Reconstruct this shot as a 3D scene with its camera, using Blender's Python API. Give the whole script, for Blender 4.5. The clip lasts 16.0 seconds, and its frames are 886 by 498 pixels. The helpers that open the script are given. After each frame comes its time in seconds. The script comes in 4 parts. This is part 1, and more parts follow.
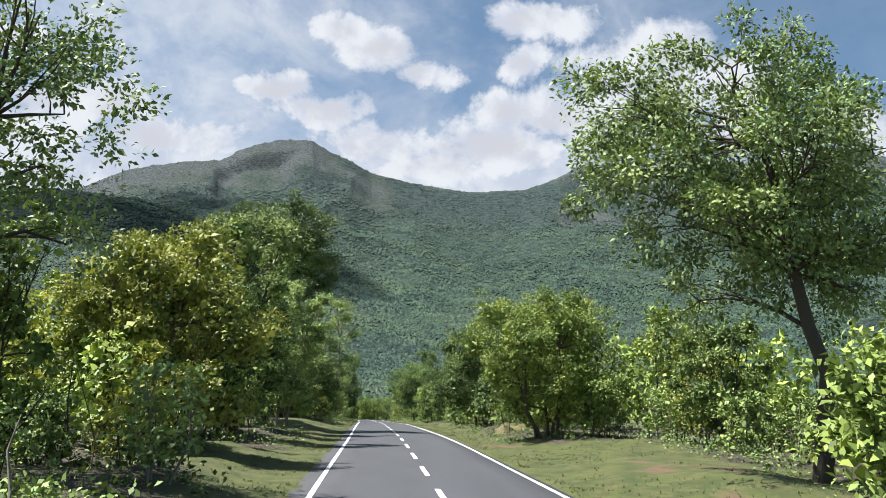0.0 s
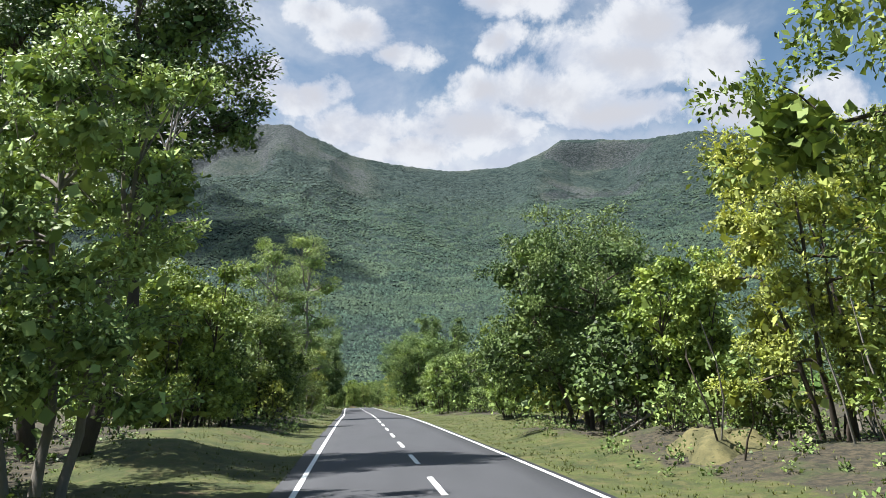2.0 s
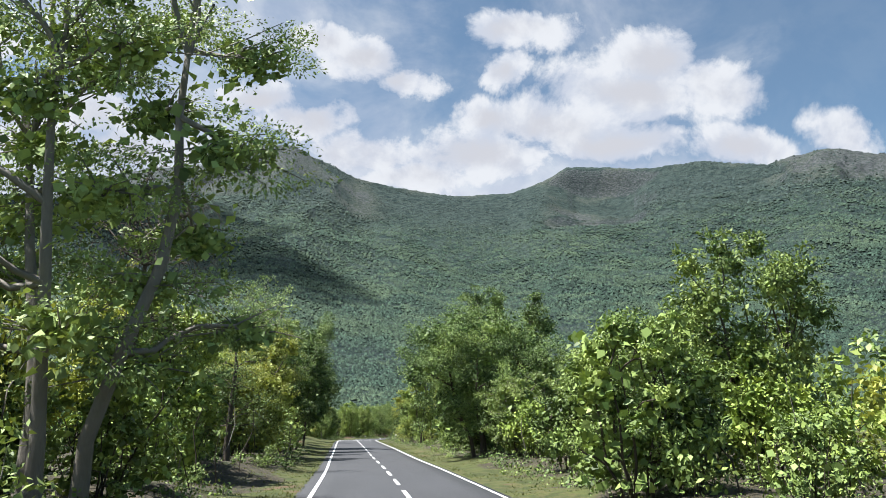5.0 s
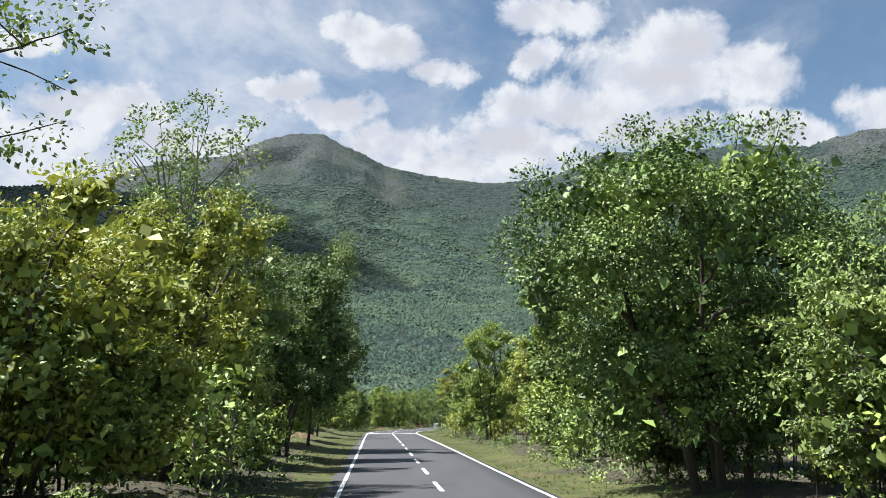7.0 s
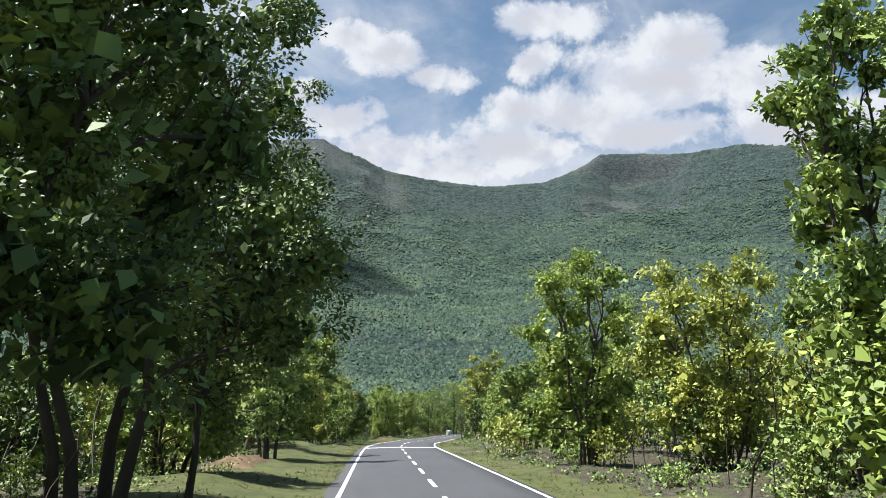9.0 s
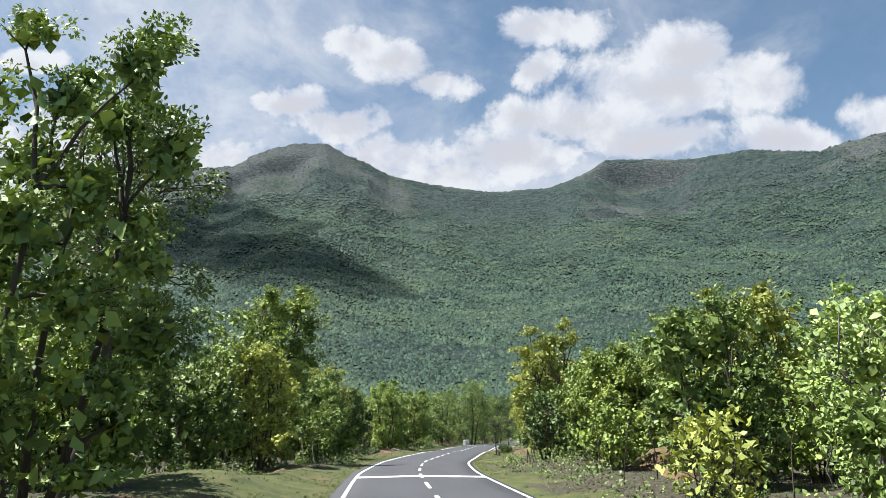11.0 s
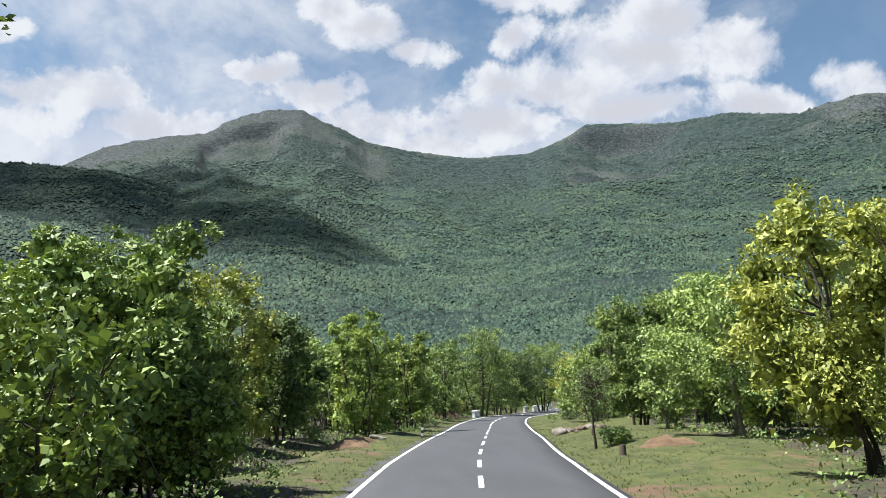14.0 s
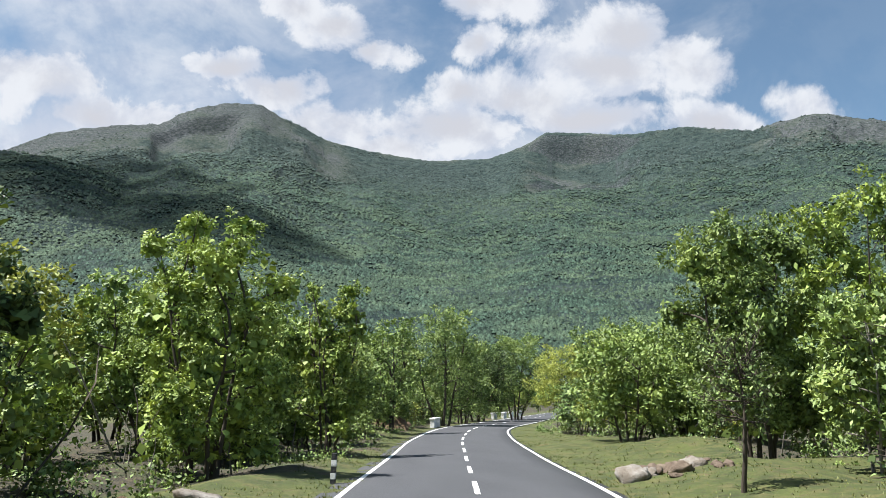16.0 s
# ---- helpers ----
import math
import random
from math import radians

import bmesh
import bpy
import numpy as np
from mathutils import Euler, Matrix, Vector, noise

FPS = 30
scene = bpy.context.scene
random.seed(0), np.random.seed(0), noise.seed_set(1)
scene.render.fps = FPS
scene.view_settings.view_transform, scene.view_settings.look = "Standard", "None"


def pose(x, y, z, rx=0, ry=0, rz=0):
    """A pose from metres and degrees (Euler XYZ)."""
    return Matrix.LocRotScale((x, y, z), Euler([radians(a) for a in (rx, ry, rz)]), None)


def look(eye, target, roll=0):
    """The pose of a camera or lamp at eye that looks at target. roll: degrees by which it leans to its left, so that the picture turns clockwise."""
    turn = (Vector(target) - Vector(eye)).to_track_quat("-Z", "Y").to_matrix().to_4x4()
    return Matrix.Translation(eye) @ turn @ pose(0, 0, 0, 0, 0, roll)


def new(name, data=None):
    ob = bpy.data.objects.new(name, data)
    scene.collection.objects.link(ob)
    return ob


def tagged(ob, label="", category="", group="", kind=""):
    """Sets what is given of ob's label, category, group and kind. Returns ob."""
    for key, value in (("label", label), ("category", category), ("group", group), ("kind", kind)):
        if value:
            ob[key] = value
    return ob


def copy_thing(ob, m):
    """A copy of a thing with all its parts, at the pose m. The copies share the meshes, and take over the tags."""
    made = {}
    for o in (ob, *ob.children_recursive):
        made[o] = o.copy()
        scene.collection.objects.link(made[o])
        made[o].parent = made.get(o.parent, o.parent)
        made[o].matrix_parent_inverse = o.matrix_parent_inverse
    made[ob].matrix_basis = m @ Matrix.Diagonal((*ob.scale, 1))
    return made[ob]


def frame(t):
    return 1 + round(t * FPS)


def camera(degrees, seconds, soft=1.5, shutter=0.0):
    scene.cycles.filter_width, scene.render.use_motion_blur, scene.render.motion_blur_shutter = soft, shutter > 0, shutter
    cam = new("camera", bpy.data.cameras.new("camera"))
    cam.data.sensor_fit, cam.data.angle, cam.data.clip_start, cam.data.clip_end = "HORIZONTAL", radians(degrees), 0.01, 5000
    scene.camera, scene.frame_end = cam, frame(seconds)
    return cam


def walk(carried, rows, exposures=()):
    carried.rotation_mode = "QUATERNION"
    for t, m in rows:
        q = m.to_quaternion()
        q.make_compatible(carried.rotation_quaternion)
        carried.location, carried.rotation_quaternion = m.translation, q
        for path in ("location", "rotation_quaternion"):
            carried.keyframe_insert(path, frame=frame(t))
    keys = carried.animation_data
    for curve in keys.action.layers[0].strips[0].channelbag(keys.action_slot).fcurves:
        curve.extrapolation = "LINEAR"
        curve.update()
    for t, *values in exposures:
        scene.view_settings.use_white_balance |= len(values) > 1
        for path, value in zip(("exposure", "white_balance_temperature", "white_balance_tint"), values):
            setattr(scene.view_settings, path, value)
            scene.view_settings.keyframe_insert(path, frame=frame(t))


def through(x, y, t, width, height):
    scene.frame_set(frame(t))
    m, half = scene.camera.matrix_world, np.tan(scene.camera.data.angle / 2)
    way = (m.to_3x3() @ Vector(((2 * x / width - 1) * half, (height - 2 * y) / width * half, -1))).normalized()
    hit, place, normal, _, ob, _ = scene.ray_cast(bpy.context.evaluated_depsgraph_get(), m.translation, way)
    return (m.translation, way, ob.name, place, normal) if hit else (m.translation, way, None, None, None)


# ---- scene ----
cam = camera(66, 16.0, soft=0.5)
PATH = [
    (0.0, pose(-0.101, 0.000, 1.973, 103.08, -1.22, -6.03)),
    (0.5, pose(-0.091, 7.471, 2.020, 102.61, -0.55, -5.80)),
    (1.0, pose(-0.128, 14.885, 2.093, 101.85, -0.06, -5.70)),
    (1.5, pose(-0.048, 22.241, 2.156, 101.94, 0.65, -5.99)),
    (2.0, pose(0.132, 29.540, 2.214, 101.54, 1.20, -6.93)),
    (2.5, pose(0.128, 36.781, 2.259, 101.70, 0.26, -7.24)),
    (3.0, pose(0.120, 43.964, 2.273, 101.70, -0.11, -7.26)),
    (3.5, pose(0.053, 51.090, 2.255, 102.62, -0.15, -7.34)),
    (6.0, pose(-0.070, 85.857, 1.997, 103.86, -0.26, -6.15)),
    (6.5, pose(-0.131, 92.636, 1.891, 102.73, -0.36, -4.77)),
    (7.0, pose(-0.316, 99.358, 1.774, 102.84, -0.28, -4.51)),
    (7.5, pose(-0.441, 106.022, 1.654, 103.28, -0.11, -4.42)),
    (8.0, pose(-0.527, 112.630, 1.534, 103.33, -0.01, -4.42)),
    (8.5, pose(-0.573, 119.180, 1.423, 103.32, 0.13, -4.40)),
    (9.0, pose(-0.608, 125.673, 1.340, 103.29, 0.28, -4.30)),
    (11.5, pose(-1.113, 157.271, 0.903, 103.92, 0.04, -3.99)),
    (12.0, pose(-1.212, 163.418, 0.815, 103.46, 0.21, -3.89)),
    (12.5, pose(-1.221, 169.508, 0.722, 103.40, -0.07, -3.95)),
    (13.0, pose(-1.204, 175.541, 0.618, 102.60, 0.06, -3.90)),
    (13.5, pose(-1.038, 181.515, 0.502, 101.85, 0.57, -4.07)),
    (14.0, pose(-0.739, 187.425, 0.385, 101.24, 1.14, -5.59)),
    (14.5, pose(-0.285, 193.268, 0.261, 101.23, 0.58, -7.28)),
    (15.0, pose(0.261, 199.039, 0.123, 100.56, -0.15, -7.53)),
    (15.5, pose(1.007, 204.738, -0.043, 100.05, 0.08, -8.76)),
    (16.0, pose(1.864, 210.363, -0.208, 101.54, -0.03, -9.50)),
]
walk(cam, PATH, [(0, 1.31, 6000, 11), (16, 1.31, 6000, 11)])


# ---- world, sun ----
SUN_AZ, SUN_EL = -93.0, 62.0          # degrees: clockwise from +y, above the horizon
to_sun = Vector((math.sin(radians(SUN_AZ)) * math.cos(radians(SUN_EL)), math.cos(radians(SUN_AZ)) * math.cos(radians(SUN_EL)), math.sin(radians(SUN_EL))))
sun_data = bpy.data.lights.new("sun", "SUN")
sun_data.energy, sun_data.angle, sun_data.color = 5.0, radians(0.53), (1.0, 0.95, 0.86)
sun = new("sun", sun_data)
sun.matrix_world = look(to_sun * 300, (0, 0, 0))


class Nodes:
    """Short hand for building a node tree."""

    def __init__(self, tree):
        self.tree = tree
        tree.nodes.clear()

    def add(self, kind, **values):
        node = self.tree.nodes.new(kind)
        for key, value in values.items():
            setattr(node, key, value)
        return node

    def link(self, a, b):
        self.tree.links.new(a, b)

    def put(self, socket, value):
        if isinstance(value, bpy.types.NodeSocket):
            self.link(value, socket)
        elif value is not None:
            socket.default_value = value

    def math(self, op, a, b=None, c=None, clamp=False):
        node = self.add("ShaderNodeMath", operation=op, use_clamp=clamp)
        for i, value in enumerate((a, b, c)):
            self.put(node.inputs[i], value)
        return node.outputs[0]

    def vec(self, op, a, b=None):
        node = self.add("ShaderNodeVectorMath", operation=op)
        self.put(node.inputs[0], a)
        self.put(node.inputs[1], b)
        return node.outputs["Value" if op in ("LENGTH", "DOT_PRODUCT") else 0]

    def noise(self, vector, scale, detail=4.0, rough=0.55, distort=0.0):
        node = self.add("ShaderNodeTexNoise")
        self.put(node.inputs["Vector"], vector)
        node.inputs["Scale"].default_value, node.inputs["Detail"].default_value = scale, detail
        node.inputs["Roughness"].default_value, node.inputs["Distortion"].default_value = rough, distort
        return node.outputs["Fac"]

    def ramp(self, value, low, high, a=0.0, b=1.0, smooth=True):
        node = self.add("ShaderNodeMapRange", interpolation_type="SMOOTHSTEP" if smooth else "LINEAR")
        self.put(node.inputs["Value"], value)
        for key, v in (("From Min", low), ("From Max", high), ("To Min", a), ("To Max", b)):
            self.put(node.inputs[key], v)
        return node.outputs[0]

    def mix(self, fac, a, b, blend="MIX"):
        node = self.add("ShaderNodeMix", data_type="RGBA", blend_type=blend)
        self.put(node.inputs[0], fac)
        for socket, value in ((node.inputs[6], a), (node.inputs[7], b)):
            self.put(socket, (*value, 1.0) if isinstance(value, tuple) else value)
        return node.outputs[2]


world = bpy.data.worlds.new("sky")
scene.world = world
world.use_nodes = True
w = Nodes(world.node_tree)
sky = w.add("ShaderNodeTexSky", sky_type="NISHITA", sun_disc=False)
sky.sun_elevation, sky.sun_rotation = radians(SUN_EL), radians(SUN_AZ)
sky.altitude, sky.air_density, sky.dust_density, sky.ozone_density = 800, 1.0, 1.3, 0.4
way = w.add("ShaderNodeTexCoord").outputs["Generated"]
axes = w.add("ShaderNodeSeparateXYZ")
w.link(way, axes.inputs[0])
ahead = w.math("MAXIMUM", axes.outputs[1], 0.08)
flat = w.add("ShaderNodeCombineXYZ")
w.link(w.math("DIVIDE", axes.outputs[0], ahead), flat.inputs[0])
w.link(w.math("DIVIDE", axes.outputs[2], ahead), flat.inputs[1])
# banks of cumulus: middle (across, up) and half sizes, over the distance ahead
banks = [(-0.073, 0.586, 0.059, 0.033), (-0.001, 0.553, 0.077, 0.041), (0.072, 0.526, 0.050, 0.030),
         (-0.590, 0.540, 0.057, 0.027), (-0.463, 0.440, 0.163, 0.043), (-0.540, 0.393, 0.135, 0.048),
         (-0.317, 0.393, 0.112, 0.037), (-0.176, 0.475, 0.066, 0.027), (-0.088, 0.444, 0.106, 0.029),
         (0.000, 0.404, 0.114, 0.038), (0.071, 0.363, 0.123, 0.033), (0.241, 0.627, 0.103, 0.034),
         (0.224, 0.550, 0.032, 0.035), (0.198, 0.470, 0.068, 0.033), (0.281, 0.462, 0.127, 0.048),
         (0.178, 0.402, 0.142, 0.047), (0.483, 0.589, 0.089, 0.054), (0.444, 0.526, 0.130, 0.053),
         (0.611, 0.551, 0.113, 0.058), (0.390, 0.435, 0.164, 0.039), (0.636, 0.441, 0.102, 0.037),
         (0.808, 0.485, 0.085, 0.054)]


def bank_distance(vector):
    """How far outside the nearest bank a direction lies: 0 in its middle, 1 at its rim."""
    far = None
    for u, v, a, b in banks:
        d = w.vec("LENGTH", w.vec("MULTIPLY", w.vec("SUBTRACT", vector, (u, v, 0)), (1 / a, 1 / b, 0)))
        far = d if far is None else w.math("SMOOTH_MIN", far, d, 0.25)
    return far


warp = w.add("ShaderNodeTexNoise")
warp.inputs["Scale"].default_value, warp.inputs["Detail"].default_value, warp.inputs["Roughness"].default_value = 7.0, 6.0, 0.62
w.link(way, warp.inputs["Vector"])
shift = w.vec("MULTIPLY", w.vec("SUBTRACT", warp.outputs["Color"], (0.5, 0.5, 0.5)), (0.14, 0.10, 0.0))
billow = w.noise(way, 9.0, 9.0, 0.62, 0.25)
wide = w.noise(way, 2.6, 3.0, 0.5)
inside = w.math("SUBTRACT", 1.15, bank_distance(w.vec("ADD", flat.outputs[0], shift)))
front = w.ramp(axes.outputs[1], 0.3, 0.6)
back = w.ramp(wide, 0.52, 0.80, -0.9, 0.5)
cover = w.math("MULTIPLY_ADD", front, w.math("SUBTRACT", inside, back), back)
edge = w.math("MULTIPLY_ADD", w.math("SUBTRACT", billow, 0.5), 2.9, cover)
dense = w.ramp(edge, -0.16, 0.50)
veil = w.ramp(w.math("MULTIPLY_ADD", axes.outputs[0], -0.30, w.noise(way, 4.0, 6.0, 0.62, 0.4)), 0.36, 0.78, 0.10, 0.78)
low = w.math("MULTIPLY_ADD", w.math("SUBTRACT", billow, 0.5), 0.30, w.math("DIVIDE", axes.outputs[2], ahead))
dense = w.math("MAXIMUM", dense, w.ramp(low, 0.47, 0.33, 0.0, 0.92))
dense = w.math("MAXIMUM", dense, w.math("MULTIPLY", veil, w.ramp(axes.outputs[1], 0.0, 0.5, 0.35, 1.0)))
dense = w.math("MULTIPLY", dense, w.ramp(axes.outputs[2], -0.02, 0.05))
billow_up = w.noise(w.vec("ADD", way, (-0.02, 0.0, 0.035)), 9.0, 6.0, 0.55, 0.25)
relief = w.ramp(w.math("SUBTRACT", billow, billow_up), -0.10, 0.12)
cloud_colour = w.mix(relief, (0.74, 0.77, 0.83), (1.0, 0.99, 0.97))
cloud_colour = w.mix(w.math("MULTIPLY", w.ramp(inside, 0.35, 1.0), w.ramp(billow_up, 0.35, 0.6)), cloud_colour, (0.78, 0.765, 0.77))
back_sky, back_cloud, both = w.add("ShaderNodeBackground"), w.add("ShaderNodeBackground"), w.add("ShaderNodeMixShader")
w.link(w.mix(1.0, sky.outputs[0], (0.90, 1.09, 1.03), "MULTIPLY"), back_sky.inputs[0])
back_sky.inputs[1].default_value = 0.05
w.link(cloud_colour, back_cloud.inputs[0])
back_cloud.inputs[1].default_value = 0.354
w.link(dense, both.inputs[0])
w.link(back_sky.outputs[0], both.inputs[1])
w.link(back_cloud.outputs[0], both.inputs[2])
w.link(both.outputs[0], w.add("ShaderNodeOutputWorld").inputs[0])

# ---- materials ----


def material(name):
    made = bpy.data.materials.new(name)
    made.use_nodes = True
    n = Nodes(made.node_tree)
    out, body = n.add("ShaderNodeOutputMaterial"), n.add("ShaderNodeBsdfPrincipled")
    n.link(body.outputs[0], out.inputs[0])
    return made, n, body, out


def bumped(n, body, height, strength, distance):
    node = n.add("ShaderNodeBump")
    node.inputs["Strength"].default_value, node.inputs["Distance"].default_value = strength, distance
    n.link(height, node.inputs["Height"])
    n.link(node.outputs[0], body.inputs["Normal"])


def leaf_material(name, dark, bright, tip, through=0.13):
    """Foliage: each leaf its own shade, light passing through it."""
    made, n, body, out = material(name)
    info, geo = n.add("ShaderNodeObjectInfo"), n.add("ShaderNodeNewGeometry")
    place = n.add("ShaderNodeTexCoord").outputs["Object"]
    patch = n.noise(place, 0.55, 3.0)
    colour = n.mix(geo.outputs["Random Per Island"], dark, bright)
    colour = n.mix(n.math("MULTIPLY", n.ramp(patch, 0.45, 0.72), 0.8), colour, tip)
    tone = n.ramp(info.outputs["Random"], 0, 1, 0.82, 1.2, False)
    colour = n.mix(1.0, colour, n.vec("SCALE", (1, 1, 1)), "MULTIPLY")
    scale = n.tree.nodes[-1].inputs[7].links[0].from_node
    n.link(tone, scale.inputs["Scale"])
    n.link(colour, body.inputs["Base Color"])
    body.inputs["Roughness"].default_value, body.inputs["Specular IOR Level"].default_value = 0.55, 0.30
    thin, mixed = n.add("ShaderNodeBsdfTranslucent"), n.add("ShaderNodeMixShader")
    n.link(n.mix(1.0, colour, (1.25, 1.2, 0.60), "MULTIPLY"), thin.inputs[0])
    mixed.inputs[0].default_value = through
    n.link(body.outputs[0], mixed.inputs[1])
    n.link(thin.outputs[0], mixed.inputs[2])
    n.link(mixed.outputs[0], out.inputs[0])
    return made


LEAF = {
    "round": leaf_material("green_leaves", (0.046, 0.074, 0.018), (0.265, 0.360, 0.098), (0.335, 0.405, 0.105), 0.09),
    "bright": leaf_material("bright_green_leaves", (0.062, 0.095, 0.016), (0.320, 0.420, 0.092), (0.400, 0.465, 0.098), 0.12),
    "dense": leaf_material("dark_green_leaves", (0.018, 0.034, 0.010), (0.165, 0.245, 0.068), (0.240, 0.315, 0.078), 0.05),
    "yellow": leaf_material("yellowing_leaves", (0.100, 0.115, 0.026), (0.410, 0.460, 0.105), (0.490, 0.500, 0.110), 0.18),
    "feather": leaf_material("feathery_leaves", (0.075, 0.110, 0.032), (0.320, 0.425, 0.132), (0.400, 0.480, 0.140), 0.12),
    "sparse": leaf_material("sparse_leaves", (0.045, 0.068, 0.026), (0.250, 0.340, 0.115), (0.320, 0.390, 0.120), 0.12),
}
LEAF["bush"], LEAF["bare"] = LEAF["round"], LEAF["sparse"]
LEAF["high"] = LEAF["dense"]


def bark_material(name, a, b):
    made, n, body, out = material(name)
    place = n.add("ShaderNodeTexCoord").outputs["Object"]
    stretched = n.vec("MULTIPLY", place, (9, 9, 1.6))
    rough = n.noise(stretched, 2.2, 6.0, 0.65)
    stain = n.noise(place, 1.3, 3.0)
    n.link(n.mix(n.math("MULTIPLY", n.math("ADD", rough, stain), 0.5), a, b), body.inputs["Base Color"])
    body.inputs["Roughness"].default_value = 0.9
    bumped(n, body, rough, 0.7, 0.03)
    return made


BARK = bark_material("brown_bark", (0.023, 0.017, 0.012), (0.104, 0.081, 0.058))
PALE_BARK = bark_material("pale_dry_bark", (0.104, 0.091, 0.072), (0.273, 0.247, 0.208))


def ground_material():
    made, n, body, out = material("grass_and_soil")
    place = n.add("ShaderNodeTexCoord").outputs["Object"]
    wide, mid, fine = n.noise(place, 0.16, 4.0, 0.6), n.noise(place, 0.9, 5.0, 0.65), n.noise(place, 14.0, 4.0, 0.7)
    straw = n.noise(place, 1.7, 6.0, 0.75)
    grass = n.mix(n.ramp(mid, 0.3, 0.7), (0.025, 0.037, 0.007), (0.080, 0.092, 0.018))
    grass = n.mix(n.ramp(straw, 0.47, 0.62, 0.0, 0.75), grass, (0.120, 0.100, 0.036))
    grass = n.mix(n.math("MULTIPLY", fine, 0.55), grass, (0.050, 0.068, 0.012))
    litter = n.noise(place, 5.0, 5.0, 0.75)
    grass = n.mix(n.ramp(litter, 0.52, 0.66, 0.0, 0.6), grass, (0.039, 0.029, 0.014))
    soil = n.mix(mid, (0.078, 0.043, 0.023), (0.137, 0.088, 0.051))
    colour = n.mix(n.ramp(n.math("MULTIPLY_ADD", mid, 0.45, wide), 0.83, 0.93), grass, soil)
    under = n.add("ShaderNodeAttribute", attribute_name="litter").outputs["Fac"]
    leaves = n.mix(n.ramp(litter, 0.40, 0.62), (0.022, 0.020, 0.012), (0.075, 0.060, 0.034))
    leaves = n.mix(n.ramp(mid, 0.50, 0.66, 0.0, 0.7), leaves, (0.040, 0.056, 0.014))
    colour = n.mix(n.ramp(n.math("MULTIPLY_ADD", n.math("SUBTRACT", litter, 0.5), 0.8, under), 0.35, 0.65), colour, leaves)
    n.link(colour, body.inputs["Base Color"])
    body.inputs["Roughness"].default_value = 0.95
    bumped(n, body, n.math("ADD", n.math("MULTIPLY", fine, 0.5), mid), 0.8, 0.12)
    return made


def asphalt_material():
    made, n, body, out = material("asphalt")
    place = n.add("ShaderNodeTexCoord").outputs["Object"]
    grit, patch = n.noise(place, 60.0, 3.0, 0.7), n.noise(n.vec("MULTIPLY", place, (1.0, 0.25, 1.0)), 0.8, 5.0, 0.6)
    stones = n.add("ShaderNodeTexVoronoi")
    n.link(place, stones.inputs["Vector"])
    stones.inputs["Scale"].default_value = 90.0
    colour = n.mix(n.ramp(patch, 0.3, 0.7), (0.031, 0.032, 0.036), (0.044, 0.045, 0.050))
    colour = n.mix(n.math("MULTIPLY", grit, 0.5), colour, (0.090, 0.090, 0.094))
    n.link(colour, body.inputs["Base Color"])
    body.inputs["Roughness"].default_value = 0.82
    bumped(n, body, stones.outputs["Distance"], 0.5, 0.006)
    return made


def paint_material():
    made, n, body, out = material("worn_white_road_paint")
    place = n.add("ShaderNodeTexCoord").outputs["Object"]
    wear = n.ramp(n.noise(place, 7.0, 6.0, 0.75), 0.56, 0.72)
    n.link(n.mix(n.math("MULTIPLY", wear, 0.7), (0.80, 0.80, 0.77), (0.22, 0.22, 0.22)), body.inputs["Base Color"])
    body.inputs["Roughness"].default_value = 0.6
    return made


def rock_material(name, a, b, c):
    made, n, body, out = material(name)
    place = n.add("ShaderNodeTexCoord").outputs["Object"]
    big, fine = n.noise(place, 1.6, 6.0, 0.65), n.noise(place, 12.0, 5.0, 0.7)
    colour = n.mix(n.ramp(big, 0.35, 0.65), a, b)
    n.link(n.mix(n.ramp(fine, 0.5, 0.75), colour, c), body.inputs["Base Color"])
    body.inputs["Roughness"].default_value = 0.9
    bumped(n, body, n.math("ADD", big, n.math("MULTIPLY", fine, 0.4)), 0.8, 0.08)
    return made


